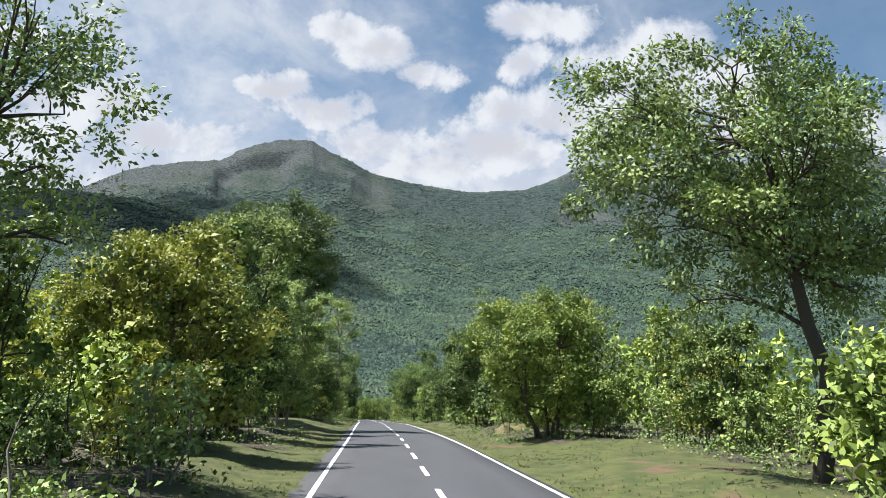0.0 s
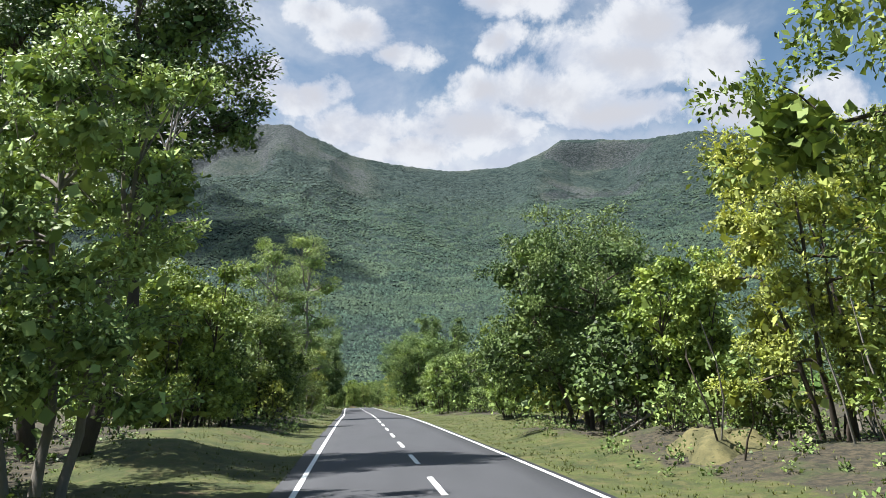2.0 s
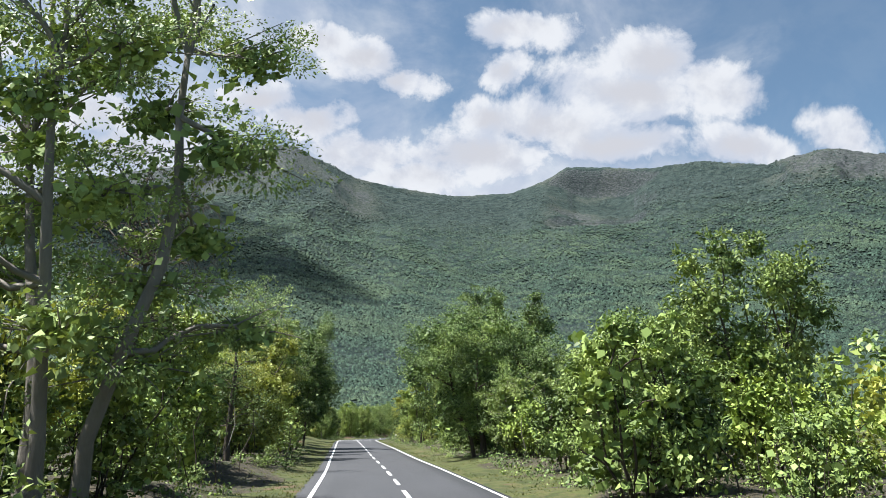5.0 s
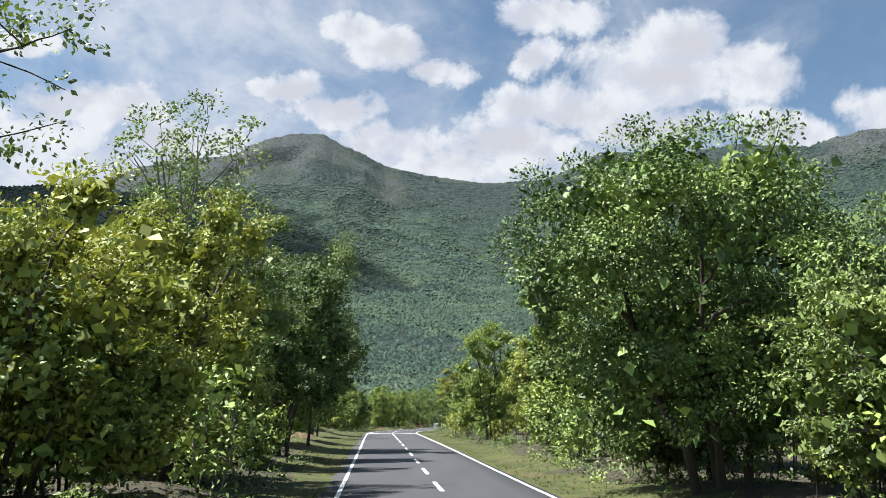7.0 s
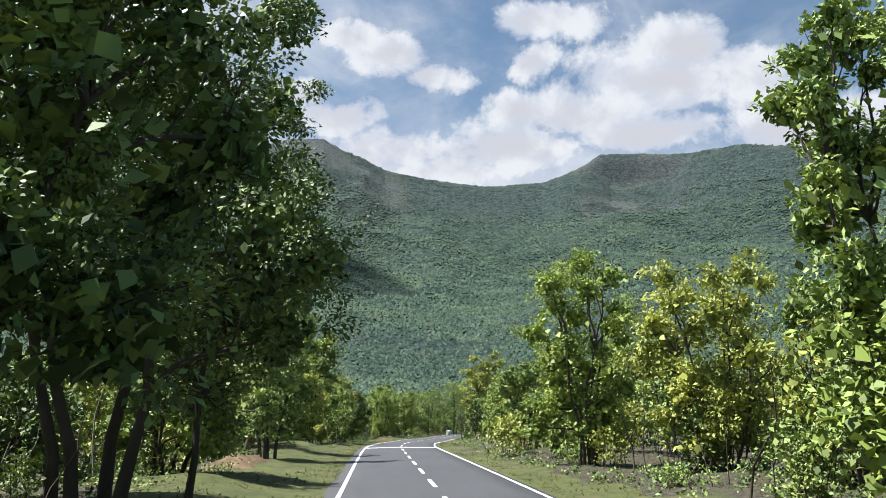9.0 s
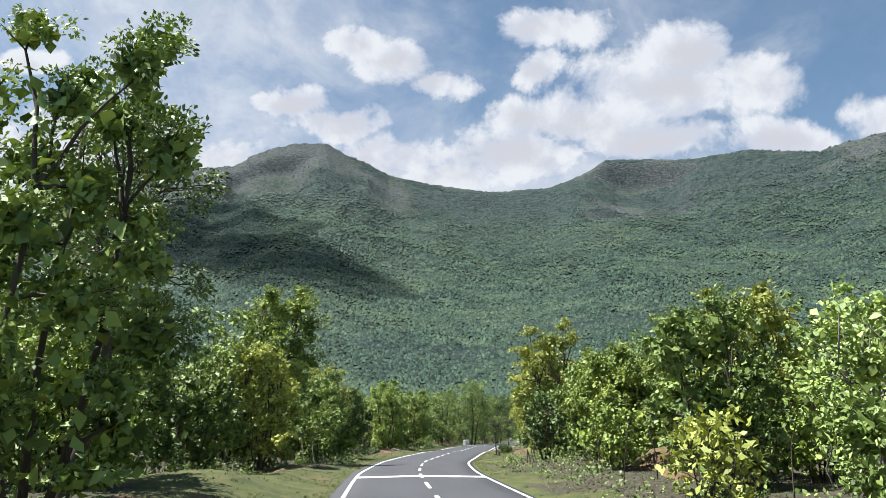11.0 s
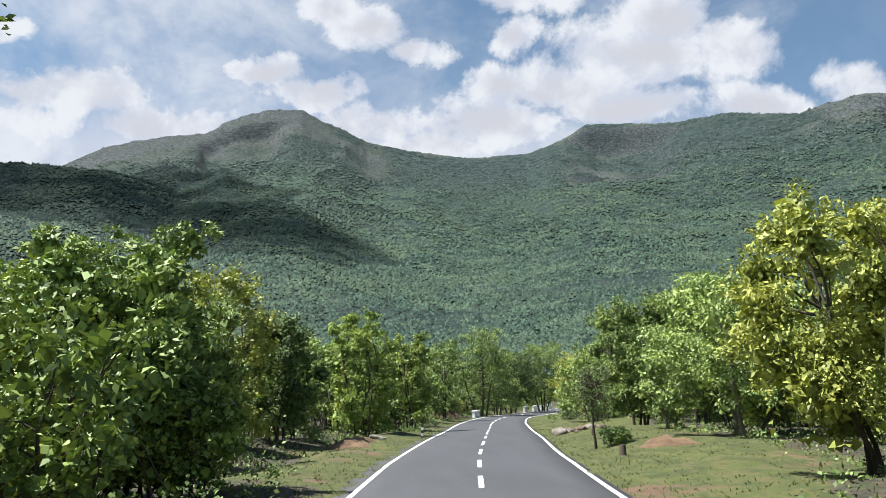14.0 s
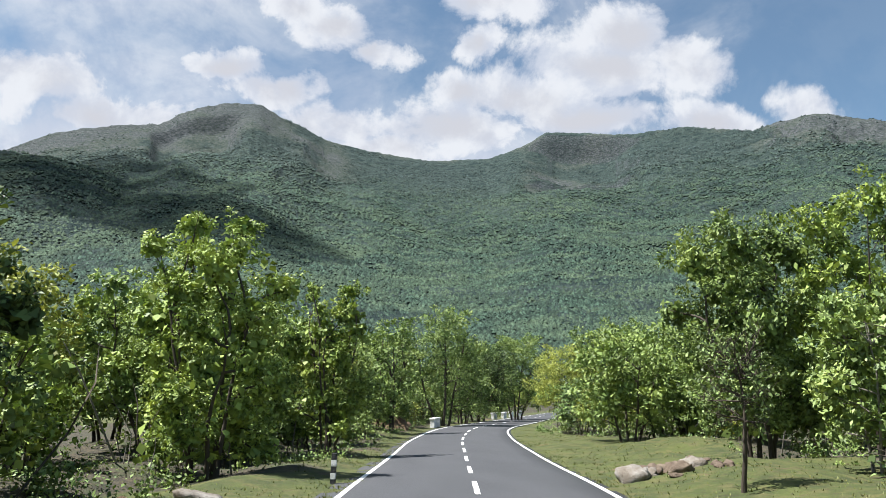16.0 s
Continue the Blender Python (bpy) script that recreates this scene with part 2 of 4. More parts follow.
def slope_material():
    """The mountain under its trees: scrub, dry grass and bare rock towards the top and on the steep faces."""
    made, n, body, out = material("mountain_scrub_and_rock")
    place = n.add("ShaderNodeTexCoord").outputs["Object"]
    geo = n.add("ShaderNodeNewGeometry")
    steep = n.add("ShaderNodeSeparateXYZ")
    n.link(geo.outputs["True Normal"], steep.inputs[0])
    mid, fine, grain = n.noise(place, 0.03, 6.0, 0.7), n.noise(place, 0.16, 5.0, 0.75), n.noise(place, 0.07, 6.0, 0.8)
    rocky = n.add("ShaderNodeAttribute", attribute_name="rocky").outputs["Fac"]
    # scrub and the rock below are tinted blue, distant haze in the base colour
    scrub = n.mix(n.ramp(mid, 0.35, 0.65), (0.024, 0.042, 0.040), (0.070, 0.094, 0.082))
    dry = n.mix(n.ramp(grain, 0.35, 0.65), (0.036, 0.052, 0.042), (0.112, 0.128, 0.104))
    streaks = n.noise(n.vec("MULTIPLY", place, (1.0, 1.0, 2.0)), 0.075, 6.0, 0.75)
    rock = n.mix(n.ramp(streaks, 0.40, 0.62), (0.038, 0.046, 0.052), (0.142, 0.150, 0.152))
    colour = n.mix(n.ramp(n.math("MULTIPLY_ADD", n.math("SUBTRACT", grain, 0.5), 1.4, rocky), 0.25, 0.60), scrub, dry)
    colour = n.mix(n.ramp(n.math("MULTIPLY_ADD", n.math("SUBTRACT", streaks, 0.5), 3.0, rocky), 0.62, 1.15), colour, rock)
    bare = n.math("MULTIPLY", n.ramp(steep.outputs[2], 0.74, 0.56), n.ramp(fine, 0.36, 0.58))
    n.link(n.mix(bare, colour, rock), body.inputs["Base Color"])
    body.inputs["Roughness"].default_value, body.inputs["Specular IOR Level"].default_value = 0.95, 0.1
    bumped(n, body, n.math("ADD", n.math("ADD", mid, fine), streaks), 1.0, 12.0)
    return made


def canopy_material(name, dark, bright, grain, tip, dry=None):
    made, n, body, out = material(name)
    place, geo = n.add("ShaderNodeTexCoord").outputs["Object"], n.add("ShaderNodeNewGeometry")
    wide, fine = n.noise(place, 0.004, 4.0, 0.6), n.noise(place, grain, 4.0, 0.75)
    colour = n.mix(geo.outputs["Random Per Island"], dark, bright)
    colour = n.mix(n.math("MULTIPLY", n.ramp(wide, 0.42, 0.68), 0.6), colour, tip)
    mottle = n.noise(place, grain * 0.05, 5.0, 0.65)
    colour = n.mix(n.ramp(mottle, 0.48, 0.64, 0.0, 0.55), colour, tuple(v * 1.3 + 0.01 for v in tip))
    # dry scrub tone higher up, with distant haze put into it as blue-grey
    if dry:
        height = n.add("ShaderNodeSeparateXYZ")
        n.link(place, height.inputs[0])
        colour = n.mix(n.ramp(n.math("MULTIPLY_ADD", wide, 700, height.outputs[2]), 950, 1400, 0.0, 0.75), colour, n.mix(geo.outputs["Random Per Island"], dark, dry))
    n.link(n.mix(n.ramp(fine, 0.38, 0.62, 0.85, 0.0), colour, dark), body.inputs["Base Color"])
    body.inputs["Roughness"].default_value, body.inputs["Specular IOR Level"].default_value = 0.85, 0.15
    bumped(n, body, fine, 1.0, 0.35 / grain)
    return made


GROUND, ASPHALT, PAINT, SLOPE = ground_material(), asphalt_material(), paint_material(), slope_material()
# forest greens lean blue here, standing in for haze in the air
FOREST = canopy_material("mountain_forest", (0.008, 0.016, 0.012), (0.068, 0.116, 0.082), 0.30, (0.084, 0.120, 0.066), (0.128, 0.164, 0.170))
WOODS = canopy_material("valley_woods", (0.026, 0.058, 0.013), (0.098, 0.163, 0.033), 1.2, (0.124, 0.176, 0.039))
ROCK = rock_material("weathered_granite", (0.130, 0.107, 0.081), (0.260, 0.240, 0.211), (0.078, 0.055, 0.036))
EARTHY = rock_material("earthy_brown_rock", (0.085, 0.058, 0.039), (0.176, 0.137, 0.098), (0.049, 0.033, 0.019))
SOIL = rock_material("red_earth", (0.088, 0.048, 0.024), (0.150, 0.094, 0.048), (0.046, 0.046, 0.018))
STRAW = rock_material("dry_grass_mound", (0.070, 0.066, 0.022), (0.150, 0.130, 0.050), (0.036, 0.042, 0.014))
GRASS = leaf_material("grass_blades", (0.045, 0.064, 0.011), (0.125, 0.145, 0.028), (0.165, 0.155, 0.040), 0.12)
BLACK = rock_material("black_paint", (0.02, 0.02, 0.02), (0.035, 0.035, 0.035), (0.06, 0.055, 0.05))
CLOUD = material("cloud_white")[0]
CLOUD.node_tree.nodes["Principled BSDF"].inputs["Base Color"].default_value = (0.9, 0.9, 0.92, 1)
CLOUD.node_tree.nodes["Principled BSDF"].inputs["Roughness"].default_value = 1.0
CLOUD.node_tree.nodes["Principled BSDF"].inputs["Alpha"].default_value = 0.30
STONE = rock_material("whitewashed_stone", (0.62, 0.61, 0.58), (0.78, 0.77, 0.74), (0.36, 0.34, 0.31))

# ---- mesh helpers ----


def mesh_from(name, verts, faces, mat, smooth=False):
    """A mesh from an array of points and an array of faces with equal corner counts."""
    verts, faces = np.asarray(verts, np.float32), np.asarray(faces, np.int32)
    me = bpy.data.meshes.new(name)
    me.vertices.add(len(verts))
    me.vertices.foreach_set("co", verts.ravel())
    k = faces.shape[1]
    me.loops.add(faces.size)
    me.loops.foreach_set("vertex_index", faces.ravel())
    me.polygons.add(len(faces))
    me.polygons.foreach_set("loop_start", np.arange(0, faces.size, k, dtype=np.int32))
    me.polygons.foreach_set("loop_total", np.full(len(faces), k, np.int32))
    if smooth:
        me.polygons.foreach_set("use_smooth", np.ones(len(faces), bool))
    me.update(calc_edges=True)
    me.materials.append(mat)
    return me


def part_of(name, me, parent, label=""):
    ob = new(name, me)
    ob.parent = parent
    if label:
        ob["label"] = label
    return ob


def lattice(ix, iy, seed):
    h = (ix * 374761393 + iy * 668265263 + seed * 1442695041) & 0x7FFFFFFF
    h = ((h ^ (h >> 13)) * 1274126177) & 0x7FFFFFFF
    return ((h ^ (h >> 16)) & 0xFFFF) / 65535.0


def value_noise(x, y, seed=0):
    """Smooth noise of -1 to 1 over arrays, with a cell of 1."""
    x, y = np.asarray(x, float), np.asarray(y, float)
    ix, iy = np.floor(x).astype(np.int64), np.floor(y).astype(np.int64)
    fx, fy = x - ix, y - iy
    fx, fy = fx * fx * (3 - 2 * fx), fy * fy * (3 - 2 * fy)
    a, b = lattice(ix, iy, seed), lattice(ix + 1, iy, seed)
    c, d = lattice(ix, iy + 1, seed), lattice(ix + 1, iy + 1, seed)
    return ((a * (1 - fx) + b * fx) * (1 - fy) + (c * (1 - fx) + d * fx) * fy) * 2 - 1


def fractal(x, y, seed=0, octaves=4):
    return sum(value_noise(x * 2 ** k, y * 2 ** k, seed + k) * 0.5 ** k for k in range(octaves))


def smoothstep(a, b, x):
    t = np.clip((np.asarray(x, float) - a) / (b - a), 0, 1)
    return t * t * (3 - 2 * t)


# ---- the road's line ----
HALF = 2.93         # half the width between the edge lines
anchors = np.array([(1.52, -60, -0.12), (1.53, -30, -0.02), (1.53, 0, -0.08), (1.63, 20, 0.09), (1.77, 40, 0.22), (1.69, 62, 0.15), (1.6, 84, -0.03),
                    (1.52, 106, -0.4), (1.25, 122, -0.67), (0.9, 145, -0.97), (0.54, 165, -1.26), (0.32, 182.7, -1.57), (0.55, 190.6, -1.74),
                    (1.27, 200, -1.96), (2.6, 210, -2.25), (3.79, 217.6, -2.44), (5.66, 228, -2.66), (7.92, 240.6, -3.06), (10.99, 256.5, -3.38),
                    (15.5, 272.5, -3.65), (24.88, 294, -4.12), (35.92, 319, -4.62), (54, 360, -5.5), (80, 420, -6.6)])


def spline(points, step=1.0):
    """A smooth line through points, at even steps."""
    out = []
    padded = np.vstack([2 * points[0] - points[1], points, 2 * points[-1] - points[-2]])
    for i in range(1, len(padded) - 2):
        p0, p1, p2, p3 = padded[i - 1:i + 3]
        for t in np.linspace(0, 1, 40, endpoint=False):
            out.append(0.5 * (2 * p1 + (p2 - p0) * t + (2 * p0 - 5 * p1 + 4 * p2 - p3) * t ** 2 + (3 * p1 - p0 - 3 * p2 + p3) * t ** 3))
    out = np.array(out + [points[-1]])
    run = np.concatenate([[0], np.cumsum(np.linalg.norm(np.diff(out, axis=0), axis=1))])
    s = np.arange(0, run[-1], step)
    return np.stack([np.interp(s, run, out[:, k]) for k in range(3)], 1), s


LINE, RUN = spline(anchors)
TANGENT = np.gradient(LINE, axis=0)
TANGENT[:, 2] = 0
TANGENT /= np.linalg.norm(TANGENT, axis=1)[:, None]
SIDE = np.stack([TANGENT[:, 1], -TANGENT[:, 0], np.zeros(len(LINE))], 1)     # to the right of the way
CAMBER = 0.02
WIDEN = 1 + 0.11 * np.clip((LINE[:, 1] - 198) / 14, 0, 1) * np.clip((275 - LINE[:, 1]) / 25, 0, 1)     # the bend is a little wider


def road_at(x, y):
    """For arrays of places: the offset to the right of the road's middle, and the road's height there."""
    x, y = np.atleast_1d(np.asarray(x, float)), np.atleast_1d(np.asarray(y, float))
    off, height = np.empty(len(x)), np.empty(len(x))
    for k in range(0, len(x), 4000):
        xs, ys = x[k:k + 4000], y[k:k + 4000]
        near = np.argmin((xs[:, None] - LINE[None, ::2, 0]) ** 2 + (ys[:, None] - LINE[None, ::2, 1]) ** 2, 1) * 2
        off[k:k + 4000] = (xs - LINE[near, 0]) * SIDE[near, 0] + (ys - LINE[near, 1]) * SIDE[near, 1]
        beyond = np.hypot(xs - LINE[near, 0], ys - LINE[near, 1])
        off[k:k + 4000] = np.where(beyond > np.abs(off[k:k + 4000]) + 3, np.sign(off[k:k + 4000]) * beyond, off[k:k + 4000])
        height[k:k + 4000] = LINE[near, 2]
    return off, height


def ground_height(x, y):
    x, y = np.atleast_1d(np.asarray(x, float)), np.atleast_1d(np.asarray(y, float))
    off, height = road_at(x, y)
    d = np.abs(off)
    bank = smoothstep(3.6, 7.5, d)
    rise = 0.34 * bank + 0.32 * bank * fractal(x / 6.5, y / 6.5, 11, 4) + 0.06 * smoothstep(3.2, 4.2, d) * fractal(x / 1.1, y / 1.1, 21, 3)
    ditch = -0.55 * np.exp(-((off + 8.0) / 1.6) ** 2) * smoothstep(176, 190, y) * smoothstep(262, 245, y)
    rise = rise + ditch + 0.5 * np.exp(-((x - 10.4) ** 2 + (y - 50.5) ** 2) / 3.0) + 0.45 * np.exp(-((x - 10.5) ** 2 + (y - 179) ** 2) / 5.0)
    far = smoothstep(14, 60, d)
    rise = rise * (1 - far * 0.6) + far * (0.6 + 0.8 * fractal(x / 40, y / 40, 5, 3)) + smoothstep(400, 1600, np.hypot(x, y)) * 10
    return height - 0.07 - 0.25 * smoothstep(3.12, 2.8, d) + rise * smoothstep(3.1, 3.9, d)


def ground_at(x, y):
    return float(ground_height([x], [y])[0])


def strip(name, left, right, lift, mat, start=None, stop=None, thick=0.0, rows=2, kind_tag="structure", parent=None):
    """A band along the road between two offsets from its middle."""
    keep = (RUN >= (RUN[0] if start is None else start)) & (RUN <= (RUN[-1] if stop is None else stop))
    mid, side = LINE[keep], SIDE[keep] * WIDEN[keep][:, None]
    across = np.linspace(left, right, rows)
    verts = [mid + side * a + np.array([0, 0, 1]) * (lift - CAMBER * abs(a)) for a in across]
    if thick:
        verts = [verts[0] - np.array([0, 0, thick])] + verts + [verts[-1] - np.array([0, 0, thick])]
    n, m = len(mid), len(verts)
    verts = np.stack(verts, 1).reshape(-1, 3)
    i, j = np.meshgrid(np.arange(n - 1), np.arange(m - 1), indexing="ij")
    a = (i * m + j).ravel()
    me = mesh_from(name, verts, np.stack([a, a + 1, a + m + 1, a + m], 1), mat, True)
    ob = new(name, me)
    if parent:
        ob.parent = parent
    return ob

# ---- ground, road, mountain ----


def open_left(y):
    """How far the grass reaches on the left before the scrub begins."""
    return 5.7 + 3.0 * (smoothstep(204, 212, y) * smoothstep(234, 228, y)) + 4.4 * (smoothstep(36, 44, y) * smoothstep(64, 56, y)) + 3.4 * (smoothstep(134, 142, y) * smoothstep(191, 186, y)) + 2.5 * (smoothstep(14, 20, y) * smoothstep(32, 27, y))


def open_right(y):
    return 6.6 - 0.9 * (smoothstep(160, 168, y) * smoothstep(206, 200, y)) + 5.5 * (smoothstep(12, 17, y) * smoothstep(36, 31, y)) + 4.5 * (smoothstep(60, 66, y) * smoothstep(88, 80, y)) + 5.5 * (smoothstep(196, 208, y) * smoothstep(262, 245, y))


xs = np.concatenate([[-4800, -3000, -1800, -1000, -600, -350, -200, -120, -80], np.arange(-56, -14, 2.0), np.arange(-14, 24, 0.5), np.arange(24, 100, 3.0), [120, 200, 350, 600, 1000, 1800, 3000, 4800]])
ys = np.concatenate([[-3000, -1500, -700, -300, -120], np.arange(-60, -10, 4.0), np.arange(-10, 300, 0.75), np.arange(300, 430, 4.0), [450, 500, 600, 800, 1200, 2000, 3500, 4800]])
gx, gy = np.meshgrid(xs, ys)
gz = ground_height(gx.ravel(), gy.ravel())
m = len(xs)
i, j = np.meshgrid(np.arange(len(ys) - 1), np.arange(m - 1), indexing="ij")
a = (i * m + j).ravel()
ground = new("ground", mesh_from("ground", np.stack([gx.ravel(), gy.ravel(), gz], 1), np.stack([a, a + 1, a + m + 1, a + m], 1), GROUND, True))
off, _ = road_at(gx.ravel(), gy.ravel())
edge_at = np.where(off < 0, open_left(gy.ravel()), open_right(gy.ravel()))
litter = smoothstep(-1.2, 1.3, np.abs(off) - edge_at + 0.5 + 1.5 * fractal(gx.ravel() / 2.3, gy.ravel() / 2.3, 71, 4)) * smoothstep(45, 28, np.abs(off))
ground.data.attributes.new("litter", "FLOAT", "POINT").data.foreach_set("value", litter.astype(np.float32))
tagged(ground, "short green grass with patches of red earth", "ground", kind="structure")

road = strip("road", -HALF - 0.5, HALF + 0.22, 0.0, ASPHALT, thick=0.3, rows=7)
tagged(road, "grey two-lane asphalt road with worn white lines", "road", kind="structure")
for name, at in (("edge_line", -HALF), ("edge_line", HALF)):
    strip(name, at - 0.065, at + 0.065, 0.006, PAINT, parent=road)
for k in range(-8, 56):
    middle = np.interp(k, [-8, 0, 8, 10, 16, 23, 31, 37, 56], [-24.0, 21.4, 67.6, 78.5, 109.75, 149.7, 195.0, 228.1, 329.0])
    begin = np.interp(middle, LINE[:, 1], RUN) - 1.42
    keep = np.linspace(begin, begin + 2.84, 7)
    mid = np.stack([np.interp(keep, RUN, LINE[:, c]) for c in range(3)], 1)
    side = np.stack([np.interp(keep, RUN, SIDE[:, c]) for c in range(3)], 1)
    jag = 0.006 * np.sin(np.arange(7) * 2.3 + k)
    v = np.concatenate([mid - side * (0.068 + jag)[:, None], mid + side * (0.068 - jag)[:, None]])
    v[:, 2] += 0.005
    q = np.arange(6)
    dash = new("centre_dash", mesh_from("centre_dash", v, np.stack([q, q + 7, q + 8, q + 1], 1), PAINT))
    dash.parent = road
s0 = RUN[np.argmin(np.abs(LINE[:, 1] - 182.5))]
for gap in (0.0, 0.42):
    strip("cross_line", -HALF + 0.07, HALF - 0.07, 0.0075, PAINT, s0 + gap - 0.5, s0 + gap + 0.6, rows=5, parent=road)

# the mountain: how high its crest stands by azimuth, seen from the middle of the drive
EYE = np.array([0.0, 190.0])
crest_az = [-75, -55, -40, -30, -24.4, -22.8, -21.6, -19.7, -17.4, -15, -14.2, -13.5, -13.1, -11.5, -10.5, -9.3, -6.9, -6.2, -5.1, -3.6, -2.9, -0.9, 2.0, 4.9, 8.8, 13.2,
            14.7, 16.5, 18.5, 22, 25, 26.6, 30, 32.6, 35, 36.7, 39.2, 40.7, 42, 43.8, 55, 75]
crest_el = [8, 11, 12, 14.5, 16.65, 17.6, 18.3, 19.0, 19.65, 20.1, 20.2, 20.6, 21.0, 21.8, 22.12, 22.43, 22.72, 22.6, 22.07, 21.5, 21.3, 20.4, 19.8, 19.35, 18.9, 19.05,
            19.4, 20.0, 21.03, 20.75, 20.38, 20.4, 20.5, 19.95, 19.5, 19.88, 20.05, 19.7, 19.2, 18.7, 15, 10]
spur_az = [-75, -55, -42, -34, -30.4, -27.6, -25.9, -24, -21, -18.1, -16.8, -14.7, -9, -2, 4]
spur_el = [10, 12.5, 14.3, 15.2, 15.8, 16.4, 16.55, 16.6, 16.65, 16.2, 15.5, 13.8, 10.5, 5, 1]
FOOT, FAR = 520.0, 3400.0


def mountain_height(az, d):
    """Height over the valley at an azimuth in degrees and a distance from EYE."""
    x, y = np.sin(np.radians(az)) * d, np.cos(np.radians(az)) * d
    far = FAR + 250 * np.sin(np.radians(az * 3 + 20)) - 450 * smoothstep(20, 42, az)
    crest = far * np.tan(np.radians(np.interp(az, crest_az, crest_el) + 0.04 * value_noise(az * 1.6, az * 0, 3) + 0.05 * value_noise(az * 6, az * 0, 4)))
    u = np.clip((d - FOOT) / (far - FOOT), 0, 1)
    main = crest * (0.74 * u + 0.26 * u ** 2.8)
    folds = fractal(x / 620 + 0.3 * y / 620, y / 900, 31, 5)
    gully = np.abs(fractal(x / 330, y / 1500, 47, 4))
    main = main + crest * u * (1 - u ** 5) * (0.025 * folds - 0.06 * (gully - 0.3))
    cliff = smoothstep(16.2, 19.6, az) * smoothstep(27.0, 23.0, az)
    main = main - cliff * crest * 0.105 * smoothstep(0.66, 0.86, u) * smoothstep(0.985, 0.972, u)
    ledge = smoothstep(15.5, 18.0, az) * smoothstep(27.0, 23.0, az)
    main = main - ledge * crest * 0.035 * smoothstep(0.60, 0.68, u) * smoothstep(0.745, 0.725, u)
    scar = smoothstep(-15.0, -13.6, az) * smoothstep(-7.0, -9.5, az)
    main = main - scar * crest * 0.05 * smoothstep(0.70, 0.86, u) * smoothstep(0.950, 0.930, u)
    crag = smoothstep(34.5, 37.0, az) * smoothstep(46.0, 42.0, az)
    main = main + crag * crest * 0.02 * smoothstep(0.70, 0.85, u) * smoothstep(1.0, 0.95, u) * fractal(az * 0.9, d / 160, 53, 4)
    main = np.where(d > far, crest * (1 - 0.9 * smoothstep(0, 1400, d - far)), main)
    near = 2150.0
    top = near * np.tan(np.radians(np.interp(az, spur_az, spur_el) + 0.06 * value_noise(az * 2, az * 0, 9)))
    v = np.clip((d - FOOT) / (near - FOOT), 0, 1)
    spur = top * v ** 1.3 * (1 + 0.12 * (1 - v ** 4) * folds)
    spur = np.where(d > near, top * (1 - 0.6 * smoothstep(0, 700, d - near)), spur)
    return np.maximum(main, spur) - 8.0


def rockiness(az, d):
    """How far bare rock and dry grass replace the forest: 0 to 1."""
    x, y = np.sin(np.radians(az)) * d, np.cos(np.radians(az)) * d
    far = FAR + 250 * np.sin(np.radians(az * 3 + 20)) - 450 * smoothstep(20, 42, az)
    u = (d - FOOT) / (far - FOOT)
    dome = np.exp(-((az + 9.0) / 8.5) ** 2) * smoothstep(0.78, 0.96, u)
    flank = np.exp(-((az + 0.5) / 4.0) ** 2) * smoothstep(0.66, 0.82, u) * smoothstep(1.0, 0.9, u) * 0.38
    crag = smoothstep(33.0, 37.5, az) * smoothstep(0.74, 0.95, u) * 0.8
    ledge = smoothstep(15.0, 18.0, az) * smoothstep(27.0, 22.0, az) * smoothstep(0.66, 0.72, u) * 0.5
    ridge = smoothstep(0.93, 1.0, u) * 0.35 + smoothstep(-12, -16, az) * smoothstep(0.78, 0.9, u) * 0.8
    stony = np.maximum.reduce([dome, flank, crag, ledge, ridge])
    return np.clip(stony * 1.15 + 0.55 * fractal(x / 150, y / 150, 83, 4) * smoothstep(0.05, 0.5, stony) + 0.10 * smoothstep(0.5, 0.8, fractal(x / 210, y / 210, 85, 4)), 0, 1)


az_rows = np.concatenate([np.arange(-75, -44, 1.0), np.arange(-44, 52, 0.22), np.arange(52, 76, 1.0)])
d_rows = np.concatenate([np.concatenate([np.linspace(FOOT - 60, 2300, 60), np.linspace(2315, 3800, 110)]), np.linspace(3900, 4700, 6)])
ga, gd = np.meshgrid(az_rows, d_rows)
gz = mountain_height(ga.ravel(), gd.ravel())
gz = gz + np.minimum(gz.clip(0) / 60, 1) * 2 * fractal(np.sin(np.radians(ga.ravel())) * gd.ravel() / 90, np.cos(np.radians(ga.ravel())) * gd.ravel() / 90, 61, 3)
m = len(az_rows)
i, j = np.meshgrid(np.arange(len(d_rows) - 1), np.arange(m - 1), indexing="ij")
a = (i * m + j).ravel()
verts = np.stack([EYE[0] + np.sin(np.radians(ga.ravel())) * gd.ravel(), EYE[1] + np.cos(np.radians(ga.ravel())) * gd.ravel(), gz], 1)
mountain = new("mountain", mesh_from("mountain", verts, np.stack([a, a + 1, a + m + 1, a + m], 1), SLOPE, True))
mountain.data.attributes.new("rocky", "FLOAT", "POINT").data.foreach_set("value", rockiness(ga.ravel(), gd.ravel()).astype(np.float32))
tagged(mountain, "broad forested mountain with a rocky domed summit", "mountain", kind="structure")


